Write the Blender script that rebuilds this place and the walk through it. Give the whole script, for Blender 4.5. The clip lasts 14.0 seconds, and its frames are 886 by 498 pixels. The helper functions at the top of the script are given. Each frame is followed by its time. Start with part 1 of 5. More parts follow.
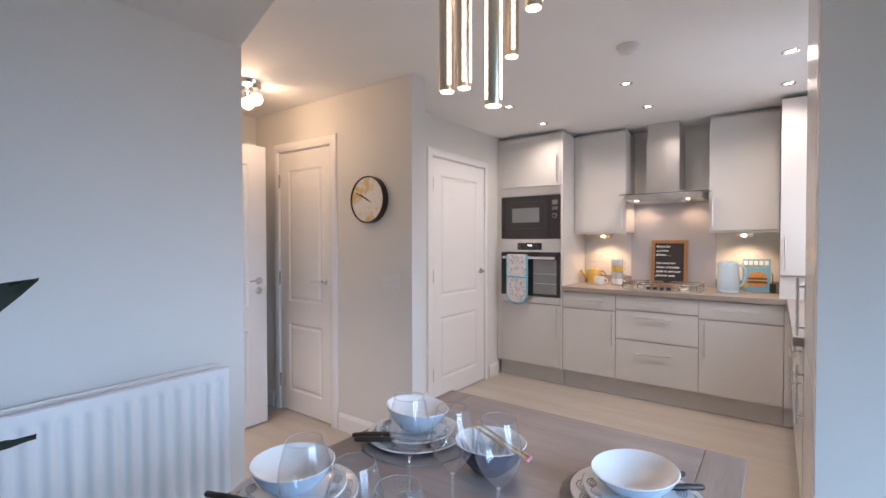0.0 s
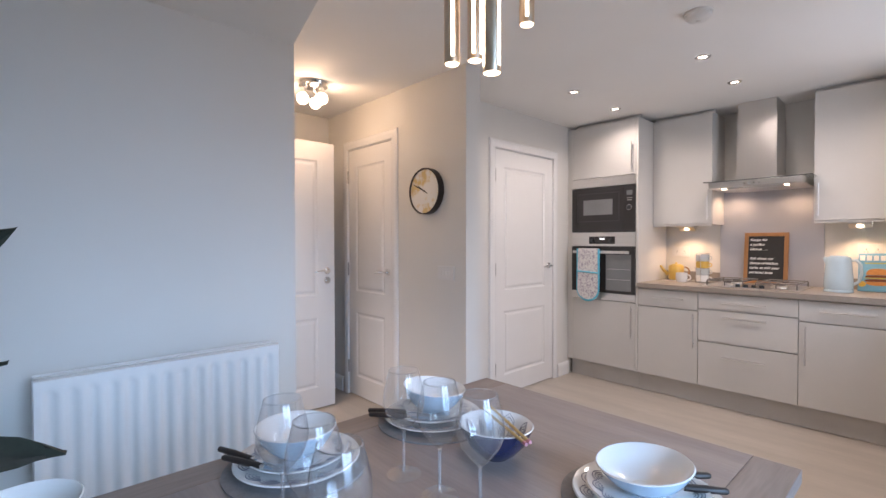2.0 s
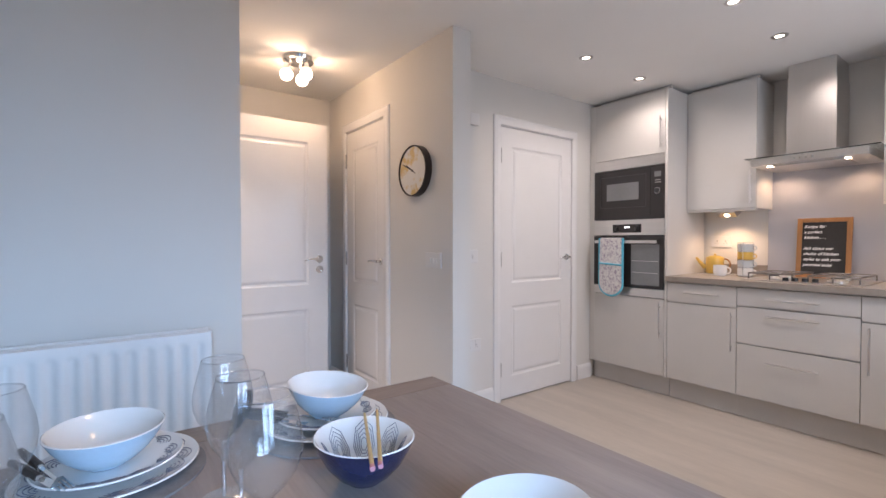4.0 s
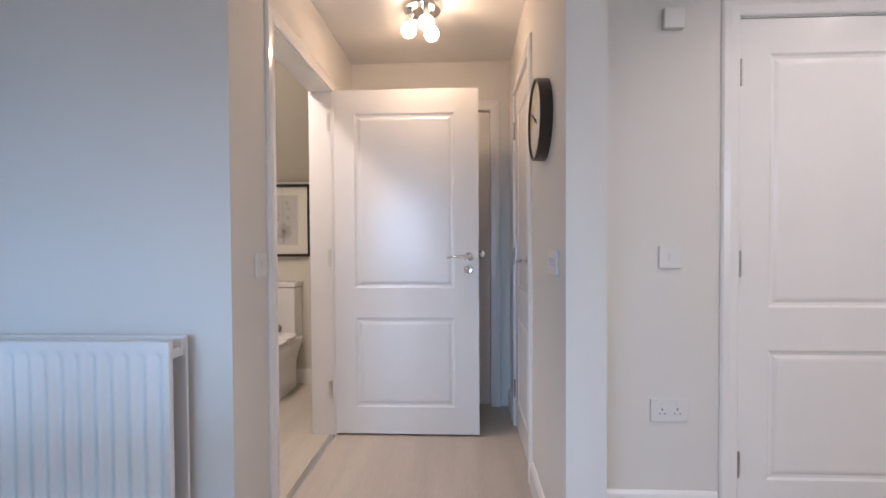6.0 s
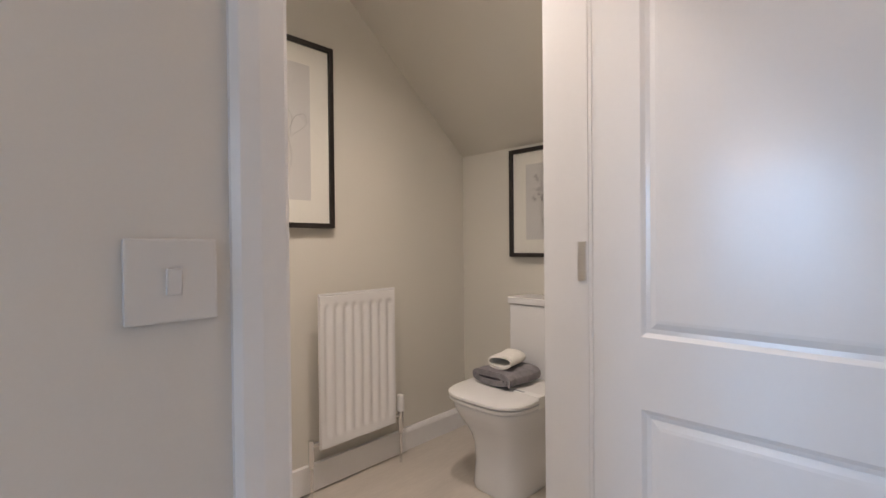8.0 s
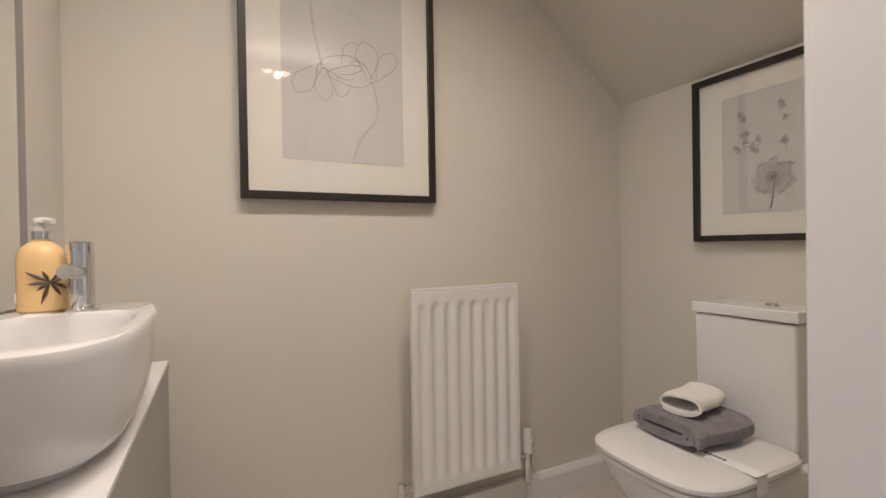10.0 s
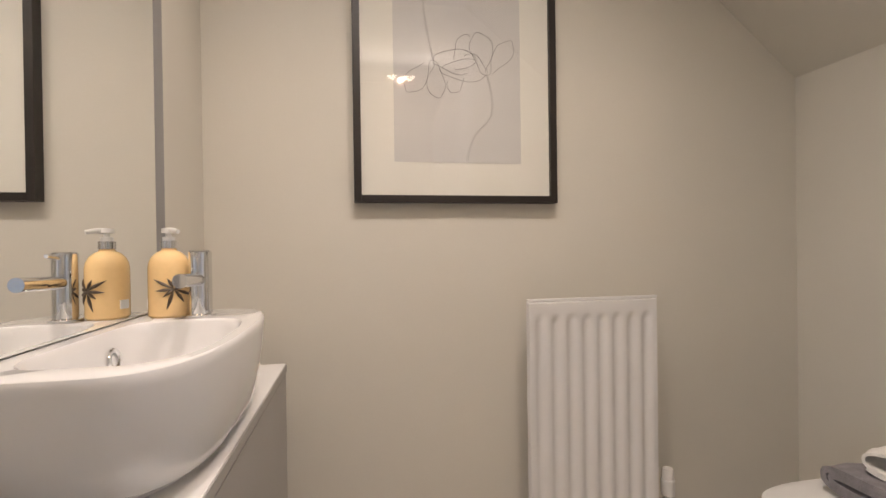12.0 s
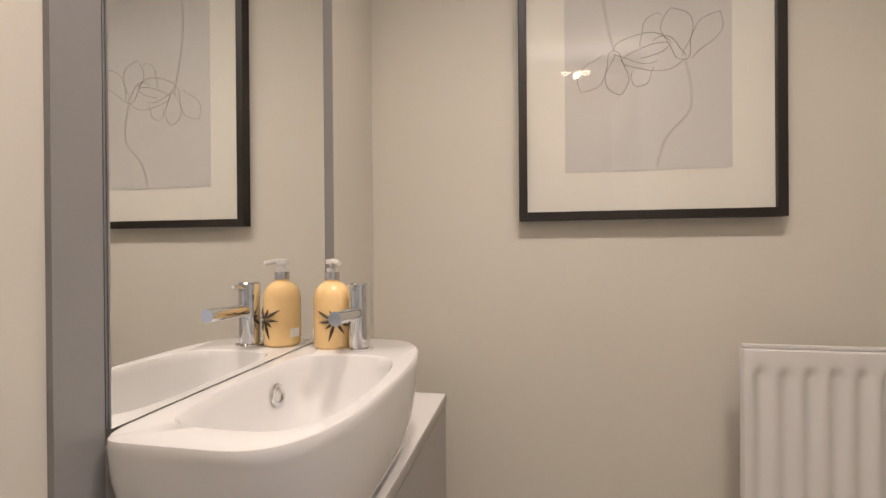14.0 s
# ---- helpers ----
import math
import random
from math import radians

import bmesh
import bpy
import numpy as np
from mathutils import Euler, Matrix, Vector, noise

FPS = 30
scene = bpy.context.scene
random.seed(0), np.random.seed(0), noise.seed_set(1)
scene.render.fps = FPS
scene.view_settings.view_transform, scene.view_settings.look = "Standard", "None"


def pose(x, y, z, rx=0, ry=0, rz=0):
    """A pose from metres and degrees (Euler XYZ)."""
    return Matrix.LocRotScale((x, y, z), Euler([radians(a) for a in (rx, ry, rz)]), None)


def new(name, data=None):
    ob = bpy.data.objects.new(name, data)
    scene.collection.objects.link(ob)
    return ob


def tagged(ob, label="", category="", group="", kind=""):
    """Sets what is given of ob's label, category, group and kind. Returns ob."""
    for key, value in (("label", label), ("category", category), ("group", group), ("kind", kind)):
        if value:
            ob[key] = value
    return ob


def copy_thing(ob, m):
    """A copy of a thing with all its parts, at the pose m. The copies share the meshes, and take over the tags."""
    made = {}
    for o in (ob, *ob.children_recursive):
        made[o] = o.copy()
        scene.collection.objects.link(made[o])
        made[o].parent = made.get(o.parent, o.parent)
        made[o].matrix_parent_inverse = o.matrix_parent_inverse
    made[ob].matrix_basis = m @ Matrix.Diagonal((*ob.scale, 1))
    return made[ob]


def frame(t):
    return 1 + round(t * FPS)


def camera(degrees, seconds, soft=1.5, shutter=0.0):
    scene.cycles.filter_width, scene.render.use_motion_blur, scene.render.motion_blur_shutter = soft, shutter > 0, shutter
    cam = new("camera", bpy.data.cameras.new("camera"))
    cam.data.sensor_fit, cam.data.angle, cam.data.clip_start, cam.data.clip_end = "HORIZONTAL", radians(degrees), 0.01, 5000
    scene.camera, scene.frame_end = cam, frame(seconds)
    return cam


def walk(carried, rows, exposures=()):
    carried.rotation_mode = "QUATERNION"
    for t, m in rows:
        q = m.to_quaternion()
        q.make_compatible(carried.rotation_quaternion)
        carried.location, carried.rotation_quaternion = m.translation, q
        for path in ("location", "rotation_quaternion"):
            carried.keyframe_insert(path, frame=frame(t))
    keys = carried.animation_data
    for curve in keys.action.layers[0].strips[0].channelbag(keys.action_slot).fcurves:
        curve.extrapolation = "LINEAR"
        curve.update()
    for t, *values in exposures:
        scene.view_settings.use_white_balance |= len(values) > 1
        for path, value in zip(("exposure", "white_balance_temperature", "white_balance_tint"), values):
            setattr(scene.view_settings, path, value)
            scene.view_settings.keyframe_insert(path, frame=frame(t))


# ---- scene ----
cam = camera(88.35, 14.0)
ROWS = [
    (0.0, -0.0017, -0.0006, 1.3172, 88.993, 0.066, 36.275),
    (0.5, 0.0329, 0.0291, 1.3004, 89.043, 0.071, 39.611),
    (1.0, 0.0708, 0.0606, 1.2911, 89.039, 0.095, 42.952),
    (1.5, 0.1007, 0.1010, 1.2762, 89.034, 0.068, 45.443),
    (2.0, 0.1388, 0.1493, 1.2560, 89.046, 0.074, 47.283),
    (2.5, 0.1750, 0.2112, 1.2312, 89.081, 0.100, 48.980),
    (5.0, 0.1044, 1.2116, 1.1410, 88.794, 0.091, 66.418),
    (5.5, -0.0441, 1.5943, 1.1357, 88.750, 0.378, 79.185),
    (6.0, -0.3837, 1.8152, 1.1329, 88.850, 0.317, 92.546),
    (6.5, -0.8114, 1.9069, 1.1252, 88.955, 0.374, 105.792),
    (7.0, -1.2489, 1.8671, 1.1254, 89.050, 0.373, 116.878),
    (7.5, -1.6169, 1.7412, 1.1138, 89.308, 0.181, 126.371),
    (8.0, -1.9014, 1.6072, 1.0785, 89.404, 0.559, 134.420),
    (8.5, -2.0997, 1.4576, 1.0543, 89.130, 0.544, 140.487),
    (9.0, -2.2305, 1.3321, 1.0256, 89.203, 0.684, 146.260),
    (11.5, -2.4125, 1.1717, 1.0036, 89.750, 0.862, 163.639),
    (12.0, -2.4303, 1.1248, 1.0271, 89.694, 0.797, 169.484),
    (12.5, -2.4366, 1.0776, 1.0526, 89.852, 0.755, 176.638),
    (13.0, -2.4389, 1.0381, 1.0768, 89.720, 0.558, -176.296),
    (13.5, -2.4456, 1.0045, 1.0890, 89.595, 0.455, -171.373),
    (14.0, -2.4513, 0.9972, 1.0886, 89.825, 0.450, -168.999),
]
EXPOSURES = [(0.0, 0.25, 7010, 23), (3.5, 0.22, 6900, 23), (5.5, 0.14, 6770, 22), (7.0, 0.17, 6720, 20), (7.5, 0.06, 6660, 19), (9.2, 0.02, 6480, 16), (11.5, 0.13, 6620, 17), (14.0, 0.04, 6650, 17)]
walk(cam, [(t, pose(x, y, z, rx, ry, rz)) for t, x, y, z, rx, ry, rz in ROWS], EXPOSURES)

# ---- world and lights ----
world = bpy.data.worlds.new("sky")
scene.world = world
world.use_nodes = True
wn = world.node_tree.nodes
sky = wn.new("ShaderNodeTexSky")
sky.sky_type = "NISHITA"
sky.sun_disc = False
sky.sun_elevation, sky.sun_rotation = radians(35), radians(200)
wn["Background"].inputs["Strength"].default_value = 0.1
world.node_tree.links.new(sky.outputs["Color"], wn["Background"].inputs["Color"])


def lamp(name, kind, m, watts, colour, size=0.1, size_y=None, spot=None, blend=0.5):
    d = bpy.data.lights.new(name, kind)
    d.energy, d.color = watts, colour
    if kind == "AREA":
        d.shape, d.size = "RECTANGLE", size
        d.size_y = size_y or size
    elif kind == "SPOT":
        d.shadow_soft_size, d.spot_size, d.spot_blend = size, radians(spot), blend
    elif kind == "SUN":
        d.angle = size
    else:
        d.shadow_soft_size = size
    ob = new(name, d)
    ob.matrix_basis = m
    return ob


WARM = (1.0, 0.72, 0.46)
LAMP = (1.0, 0.90, 0.79)
COOL_LAMP = (1.0, 0.935, 0.865)
lamp("sun", "SUN", pose(0, 0, 5, 50, 0, 200), 0.8, (1.0, 0.96, 0.9), radians(10))
# daylight in the opening of the garden doors
for y in (0.115, 0.935):
    lamp("sky_light_doors", "AREA", pose(1.97, y, 1.1, 0, 53, 0), 29.5, (0.35, 0.64, 1.0), 1.9, 0.66).data.spread = radians(98)
# daylight of an unseen kitchen window, inferred from the utility door's cool light
lamp("sky_light_unseen_window", "AREA", pose(0.67, 3.175, 1.57, 0, 65, 0), 13.0, (0.62, 0.80, 1.0), 0.85, 1.05)
# downlights over the kitchen
for x in (-1.645, -0.80, 0.045):
    for y in (3.08, 3.70):
        lamp("downlight_glow", "SPOT", pose(x, y, 2.315), 15.0, COOL_LAMP, 0.05, spot=160, blend=0.8)
# hall light
lamp("hall_glow", "POINT", pose(-2.735, 1.61, 2.16), 4.6, WARM, 0.015)
# unseen cloakroom downlights, added because the room's own lamps are unknown
for x in (-2.44, -2.86):
    lamp("cloakroom_added_glow", "SPOT", pose(x, 0.66, 2.31), 39.0, LAMP, 0.06, spot=149, blend=1.0)
# cooker hood and cupboard lights
for x in (-0.982, -0.598):
    lamp("hood_glow", "SPOT", pose(x, 4.42, 1.648), 2.4, WARM, 0.02, spot=165, blend=0.7)
for x in (-1.33, -0.22):
    lamp("cupboard_glow", "SPOT", pose(x, 4.41, 1.335), 4.5, WARM, 0.02, spot=140, blend=0.7)
# pendant over the table
lamp("pendant_glow", "POINT", pose(-0.60, 0.99, 1.60), 3.5, WARM, 0.06)


# ---- materials ----
def material(name, colour, rough=0.5, metal=0.0, vary=0.06, scale=6.0, bump=0.0, fine=140.0, coat=0.0, grain=None, per=0.0):
    """A surface with broad and fine variation. grain: stretch of the pattern along x, y, z."""
    m = bpy.data.materials.new(name)
    m.use_nodes = True
    t = m.node_tree
    b = t.nodes["Principled BSDF"]
    b.inputs["Metallic"].default_value = metal
    b.inputs["Coat Weight"].default_value = coat
    co = t.nodes.new("ShaderNodeTexCoord")
    mp = t.nodes.new("ShaderNodeMapping")
    mp.inputs["Scale"].default_value = grain or (1, 1, 1)
    t.links.new(co.outputs["Object"], mp.inputs["Vector"])
    n1 = t.nodes.new("ShaderNodeTexNoise")
    n1.inputs["Scale"].default_value, n1.inputs["Detail"].default_value = scale, 5
    n2 = t.nodes.new("ShaderNodeTexNoise")
    n2.inputs["Scale"].default_value, n2.inputs["Detail"].default_value = fine, 3
    for n in (n1, n2):
        t.links.new(mp.outputs["Vector"], n.inputs["Vector"])
    mix = t.nodes.new("ShaderNodeMix")
    mix.data_type = "FLOAT"
    mix.inputs[0].default_value = 0.35
    t.links.new(n1.outputs["Fac"], mix.inputs[2])
    t.links.new(n2.outputs["Fac"], mix.inputs[3])
    ramp = t.nodes.new("ShaderNodeValToRGB")
    ramp.color_ramp.elements[0].position, ramp.color_ramp.elements[1].position = 0.3, 0.7
    ramp.color_ramp.elements[0].color = (*[c * (1 - vary) for c in colour], 1)
    ramp.color_ramp.elements[1].color = (*[min(1, c * (1 + vary)) for c in colour], 1)
    t.links.new(mix.outputs[0], ramp.inputs["Fac"])
    out = ramp.outputs["Color"]
    if per:
        info = t.nodes.new("ShaderNodeObjectInfo")
        mr = t.nodes.new("ShaderNodeMapRange")
        mr.inputs["To Min"].default_value, mr.inputs["To Max"].default_value = 1 - per, 1 + per
        t.links.new(info.outputs["Random"], mr.inputs["Value"])
        hsv = t.nodes.new("ShaderNodeHueSaturation")
        t.links.new(mr.outputs["Result"], hsv.inputs["Value"])
        t.links.new(out, hsv.inputs["Color"])
        out = hsv.outputs["Color"]
    t.links.new(out, b.inputs["Base Color"])
    rr = t.nodes.new("ShaderNodeMapRange")
    rr.inputs["To Min"].default_value, rr.inputs["To Max"].default_value = max(0, rough * 0.85), min(1, rough * 1.15)
    t.links.new(n1.outputs["Fac"], rr.inputs["Value"])
    t.links.new(rr.outputs["Result"], b.inputs["Roughness"])
    if bump:
        bp = t.nodes.new("ShaderNodeBump")
        bp.inputs["Strength"].default_value, bp.inputs["Distance"].default_value = bump, 0.002
        t.links.new(mix.outputs[0], bp.inputs["Height"])
        t.links.new(bp.outputs["Normal"], b.inputs["Normal"])
    return m


def two_tone(m, low, high, a, b):
    """Gives a surface's pattern two colours of its own."""
    for n in m.node_tree.nodes:
        if n.type == "VALTORGB":
            lo, hi = n.color_ramp.elements
            lo.position, hi.position = a, b
            lo.color, hi.color = (*low, 1), (*high, 1)
    return m


def glowing(name, colour, strength):
    m = bpy.data.materials.new(name)
    m.use_nodes = True
    b = m.node_tree.nodes["Principled BSDF"]
    b.inputs["Base Color"].default_value = (*colour, 1)
    b.inputs["Emission Color"].default_value = (*colour, 1)
    b.inputs["Emission Strength"].default_value = strength
    return m


def clear(name, colour=(1, 1, 1), rough=0.0, ior=1.45):
    m = bpy.data.materials.new(name)
    m.use_nodes = True
    b = m.node_tree.nodes["Principled BSDF"]
    b.inputs["Base Color"].default_value = (*colour, 1)
    b.inputs["Transmission Weight"].default_value = 1.0
    b.inputs["Roughness"].default_value = rough
    b.inputs["IOR"].default_value = ior
    return m


def thin_glass(name, tint=(0.99, 0.995, 0.995), low=0.05, high=0.8, power=5.0, haze=0.0):
    m = bpy.data.materials.new(name)
    m.use_nodes = True
    t = m.node_tree
    t.nodes.remove(t.nodes["Principled BSDF"])
    lw, tr, gl, mx, pw, fr = (t.nodes.new(k) for k in ("ShaderNodeLayerWeight", "ShaderNodeBsdfTransparent", "ShaderNodeBsdfGlossy", "ShaderNodeMixShader", "ShaderNodeMath", "ShaderNodeMapRange"))
    lw.inputs["Blend"].default_value = 0.5
    pw.operation = "POWER"
    pw.inputs[1].default_value = power
    fr.inputs["To Min"].default_value, fr.inputs["To Max"].default_value = low, high
    t.links.new(lw.outputs["Facing"], pw.inputs[0])
    t.links.new(pw.outputs[0], fr.inputs["Value"])
    tr.inputs["Color"].default_value = (*tint, 1)
    gl.inputs["Roughness"].default_value = 0.02
    t.links.new(fr.outputs[0], mx.inputs[0])
    body = tr.outputs[0]
    # share of diffuse white, standing in for bright refraction in the glass
    if haze:
        df, hm = t.nodes.new("ShaderNodeBsdfDiffuse"), t.nodes.new("ShaderNodeMixShader")
        df.inputs["Color"].default_value = (0.9, 0.9, 0.9, 1)
        hm.inputs[0].default_value = haze
        t.links.new(tr.outputs[0], hm.inputs[1])
        t.links.new(df.outputs[0], hm.inputs[2])
        body = hm.outputs[0]
    t.links.new(body, mx.inputs[1])
    t.links.new(gl.outputs[0], mx.inputs[2])
    t.links.new(mx.outputs[0], t.nodes["Material Output"].inputs["Surface"])
    return m


PAINT = material("wall_paint", (0.68, 0.66, 0.625), 0.75, vary=0.02, scale=2.5, bump=0.12, fine=260)
PAINT_WC = material("cloakroom_paint", (0.66, 0.63, 0.56), 0.75, vary=0.02, scale=2.5, bump=0.12, fine=260)
CEIL = material("ceiling_paint", (0.82, 0.81, 0.79), 0.85, vary=0.02, scale=2.0, bump=0.1, fine=220)
GLOSS = material("white_gloss_paint", (0.79, 0.78, 0.77), 0.21, vary=0.015, scale=8, bump=0.06, fine=90)
UNIT = material("pale_cabinet_gloss", (0.64, 0.62, 0.59), 0.25, vary=0.015, scale=6, bump=0.02, fine=60)
UNIT_SIDE = material("pale_cabinet_board", (0.64, 0.62, 0.59), 0.4, vary=0.02, scale=6, bump=0.03)
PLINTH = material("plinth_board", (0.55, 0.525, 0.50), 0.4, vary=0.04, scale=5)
FLOOR_WOOD = material("vinyl_plank_floor", (0.48, 0.425, 0.37), 0.42, vary=0.14, scale=3.0, bump=0.1, fine=40, grain=(0.35, 3.0, 1))
WORKTOP = material("worktop_laminate", (0.30, 0.26, 0.225), 0.4, vary=0.12, scale=30, bump=0.05, fine=200)
TABLE = material("grey_oak", (0.275, 0.222, 0.205), 0.35, vary=0.22, scale=2.4, bump=0.2, fine=24, grain=(0.5, 6.0, 6.0), per=0.06)
STEEL = material("brushed_steel", (0.70, 0.68, 0.66), 0.3, 1.0, vary=0.08, scale=4, fine=120, grain=(1, 40, 40), bump=0.03)
DULL_STEEL = material("dull_steel", (0.42, 0.41, 0.40), 0.38, 1.0, vary=0.15, scale=30)
CHROME = material("chrome", (0.78, 0.78, 0.78), 0.06, 1.0, vary=0.01)
BLACK_GLASS = material("black_glass", (0.028, 0.025, 0.025), 0.07, vary=0.1)
BLACK = material("black_plastic", (0.02, 0.02, 0.022), 0.4, vary=0.1)
PORCELAIN = material("white_porcelain", (0.77, 0.765, 0.76), 0.08, vary=0.01, coat=0.3)
RAD = material("radiator_enamel", (0.74, 0.73, 0.72), 0.34, vary=0.006, scale=3)
PLASTIC = material("white_plastic", (0.73, 0.72, 0.70), 0.35, vary=0.01)
GLASS = thin_glass("clear_glass")
PANE = thin_glass("window_glass")
MIRROR = material("mirror_silver", (0.93, 0.94, 0.93), 0.0, 1.0, vary=0.0)
DOWNLIGHT = glowing("lamp_disc", (1.0, 0.9, 0.76), 8.0)
BULB = glowing("bulb_glow", (1.0, 0.80, 0.58), 10.0)


# ---- mesh helpers ----
def world_of(ob):
    m = ob.matrix_basis.copy()
    while ob.parent:
        ob = ob.parent
        m = ob.matrix_basis @ m
    return m


def part(name, bm, mat, parent=None, label="", smooth=False, at=None):
    """One mesh, given in world places (or in the parent's own, with at=Matrix())."""
    me = bpy.data.meshes.new(name)
    if parent is not None:
        bm.transform((world_of(parent).inverted() if at is None else at))
    bmesh.ops.recalc_face_normals(bm, faces=bm.faces)
    bm.to_mesh(me)
    bm.free()
    me.materials.append(mat)
    if smooth:
        me.shade_smooth()
        me.set_sharp_from_angle(angle=radians(35))
    ob = new(name, me)
    ob.parent = parent
    if label:
        tagged(ob, label)
    return ob


def thing(name, x, y, z, rz=0, label="", category="", group="", kind=""):
    ob = new(name)
    ob.empty_display_size = 0.05
    ob.matrix_basis = pose(x, y, z, 0, 0, rz)
    return tagged(ob, label, category, group, kind)


def setting(name, bm, mat, label, category):
    return tagged(part(name, bm, mat), label, category, kind="structure")


def add_box(bm, x0, x1, y0, y1, z0, z1, bevel=0.0, seg=2):
    x0, x1, y0, y1, z0, z1 = min(x0, x1), max(x0, x1), min(y0, y1), max(y0, y1), min(z0, z1), max(z0, z1)
    vs = bmesh.ops.create_cube(bm, size=1.0)["verts"]
    for v in vs:
        v.co = Vector((x0 + (v.co.x + 0.5) * (x1 - x0), y0 + (v.co.y + 0.5) * (y1 - y0), z0 + (v.co.z + 0.5) * (z1 - z0)))
    if bevel:
        es = {e for v in vs for e in v.link_edges}
        bmesh.ops.bevel(bm, geom=list(es), offset=bevel, segments=seg, profile=0.7, affect="EDGES")
    return bm


def box(x0, x1, y0, y1, z0, z1, bevel=0.0, seg=2):
    return add_box(bmesh.new(), x0, x1, y0, y1, z0, z1, bevel, seg)


def boxes(*rows, bevel=0.0):
    bm = bmesh.new()
    for r in rows:
        add_box(bm, *r, bevel=bevel)
    return bm


def prism(points, axis, a, b):
    """A closed outline of (u, v) points drawn out along an axis from a to b."""
    bm = bmesh.new()
    put = {"x": lambda u, v, w: (w, u, v), "y": lambda u, v, w: (u, w, v), "z": lambda u, v, w: (u, v, w)}[axis]
    lo = [bm.verts.new(put(u, v, a)) for u, v in points]
    hi = [bm.verts.new(put(u, v, b)) for u, v in points]
    bm.faces.new(lo)
    bm.faces.new(hi[::-1])
    k = len(points)
    for i in range(k):
        bm.faces.new((lo[i], hi[i], hi[(i + 1) % k], lo[(i + 1) % k]))
    return bm


def lathe(profile, seg=32, at=(0, 0, 0), close=False, bm=None):
    """Turns (radius, height) points about z."""
    bm = bm or bmesh.new()
    rings = []
    for r, z in profile:
        if r < 1e-6:
            rings.append([bm.verts.new((at[0], at[1], at[2] + z))])
        else:
            rings.append([bm.verts.new((at[0] + r * math.cos(2 * math.pi * i / seg), at[1] + r * math.sin(2 * math.pi * i / seg), at[2] + z)) for i in range(seg)])
    pairs = list(zip(rings, rings[1:])) + ([(rings[-1], rings[0])] if close else [])
    for a, b in pairs:
        for i in range(seg):
            j = (i + 1) % seg
            f = [a[i % len(a)], a[j % len(a)], b[j % len(b)], b[i % len(b)]]
            f = [v for k, v in enumerate(f) if v not in f[:k]]
            if len(f) > 2:
                bm.faces.new(f)
    return bm


def tube(points, radius, seg=12, bm=None, caps=True):
    """A round bar along points; radius may be one number or one for each point."""
    bm = bm or bmesh.new()
    pts = [Vector(p) for p in points]
    rad = radius if isinstance(radius, (list, tuple)) else [radius] * len(pts)
    rings, up = [], None
    for i, p in enumerate(pts):
        d = (pts[min(i + 1, len(pts) - 1)] - pts[max(i - 1, 0)]).normalized()
        if up is None:
            up = Vector((0, 0, 1)) if abs(d.z) < 0.9 else Vector((1, 0, 0))
        side = d.cross(up).normalized()
        up = side.cross(d).normalized()
        rings.append([bm.verts.new(p + rad[i] * (side * math.cos(2 * math.pi * k / seg) + up * math.sin(2 * math.pi * k / seg))) for k in range(seg)])
    for a, b in zip(rings, rings[1:]):
        for k in range(seg):
            bm.faces.new((a[k], a[(k + 1) % seg], b[(k + 1) % seg], b[k]))
    if caps:
        bm.faces.new(rings[0])
        bm.faces.new(rings[-1][::-1])
    return bm


def moved(bm, m):
    bm.transform(m)
    return bm


# ---- structure ----
H = 2.33
RADW, HALLN, UTIL, NORTH, SOUTH, EASTD, EASTK = -1.835, 2.13, -2.24, 4.56, -1.8, 2.0, 0.68
WCB, WCW, WCM = -0.21, -3.93, -2.015
setting("floor", box(-4.2, 2.3, -2.0, 4.8, -0.1, 0.0), FLOOR_WOOD, "pale grey-brown wood-effect vinyl floor", "floor")
setting("ceiling", box(-4.2, 2.3, -2.0, 4.8, H, H + 0.1), CEIL, "smooth white painted ceiling", "ceiling")
setting("ceiling_slope", prism([(RADW, 2.136), (-1.42, H), (-1.42, H + 0.05), (RADW, H + 0.05)], "y", SOUTH, 1.055), PAINT, "off-white sloping ceiling under the stairs", "ceiling")
setting("wall_dining_west", box(WCM, RADW, SOUTH, 1.06, 0, H), PAINT, "off-white painted wall behind the radiator", "wall")
setting("wall_cloakroom_front", boxes((-2.17, WCM, 0.945, 1.06, 0, H), (-2.995, -2.17, 0.945, 1.06, 2.005, H), (-4.03, -2.995, 0.945, 1.06, 0, H)), PAINT, "off-white painted wall around the cloakroom doorway", "wall")
setting("wall_cloakroom_back", box(-4.03, WCM, WCB - 0.1, WCB, 0, H), PAINT_WC, "warm stone-coloured painted cloakroom wall", "wall")
setting("wall_cloakroom_west", box(-4.03, WCW, WCB, 0.945, 0, H), PAINT_WC, "warm stone-coloured painted cloakroom wall", "wall")
for r in ((-2.17, WCM, 0.94, 0.945, 0, H), (WCW, -2.995, 0.94, 0.945, 0, H), (-2.995, -2.17, 0.94, 0.945, 2.005, H), (WCM - 0.004, WCM, WCB, 0.94, 0, H)):
    setting("wall_cloakroom_lining", box(*r), PAINT_WC, "stone-coloured paint inside the cloakroom", "wall")
setting("ceiling_cloakroom_slope", prism([(WCW, 1.595), (-3.02, H), (-3.02, H + 0.05), (WCW, H + 0.05)], "y", WCB, 0.94), PAINT_WC, "stone-coloured sloping ceiling under the stairs", "ceiling")
CB0, CB1 = -3.165, -2.53
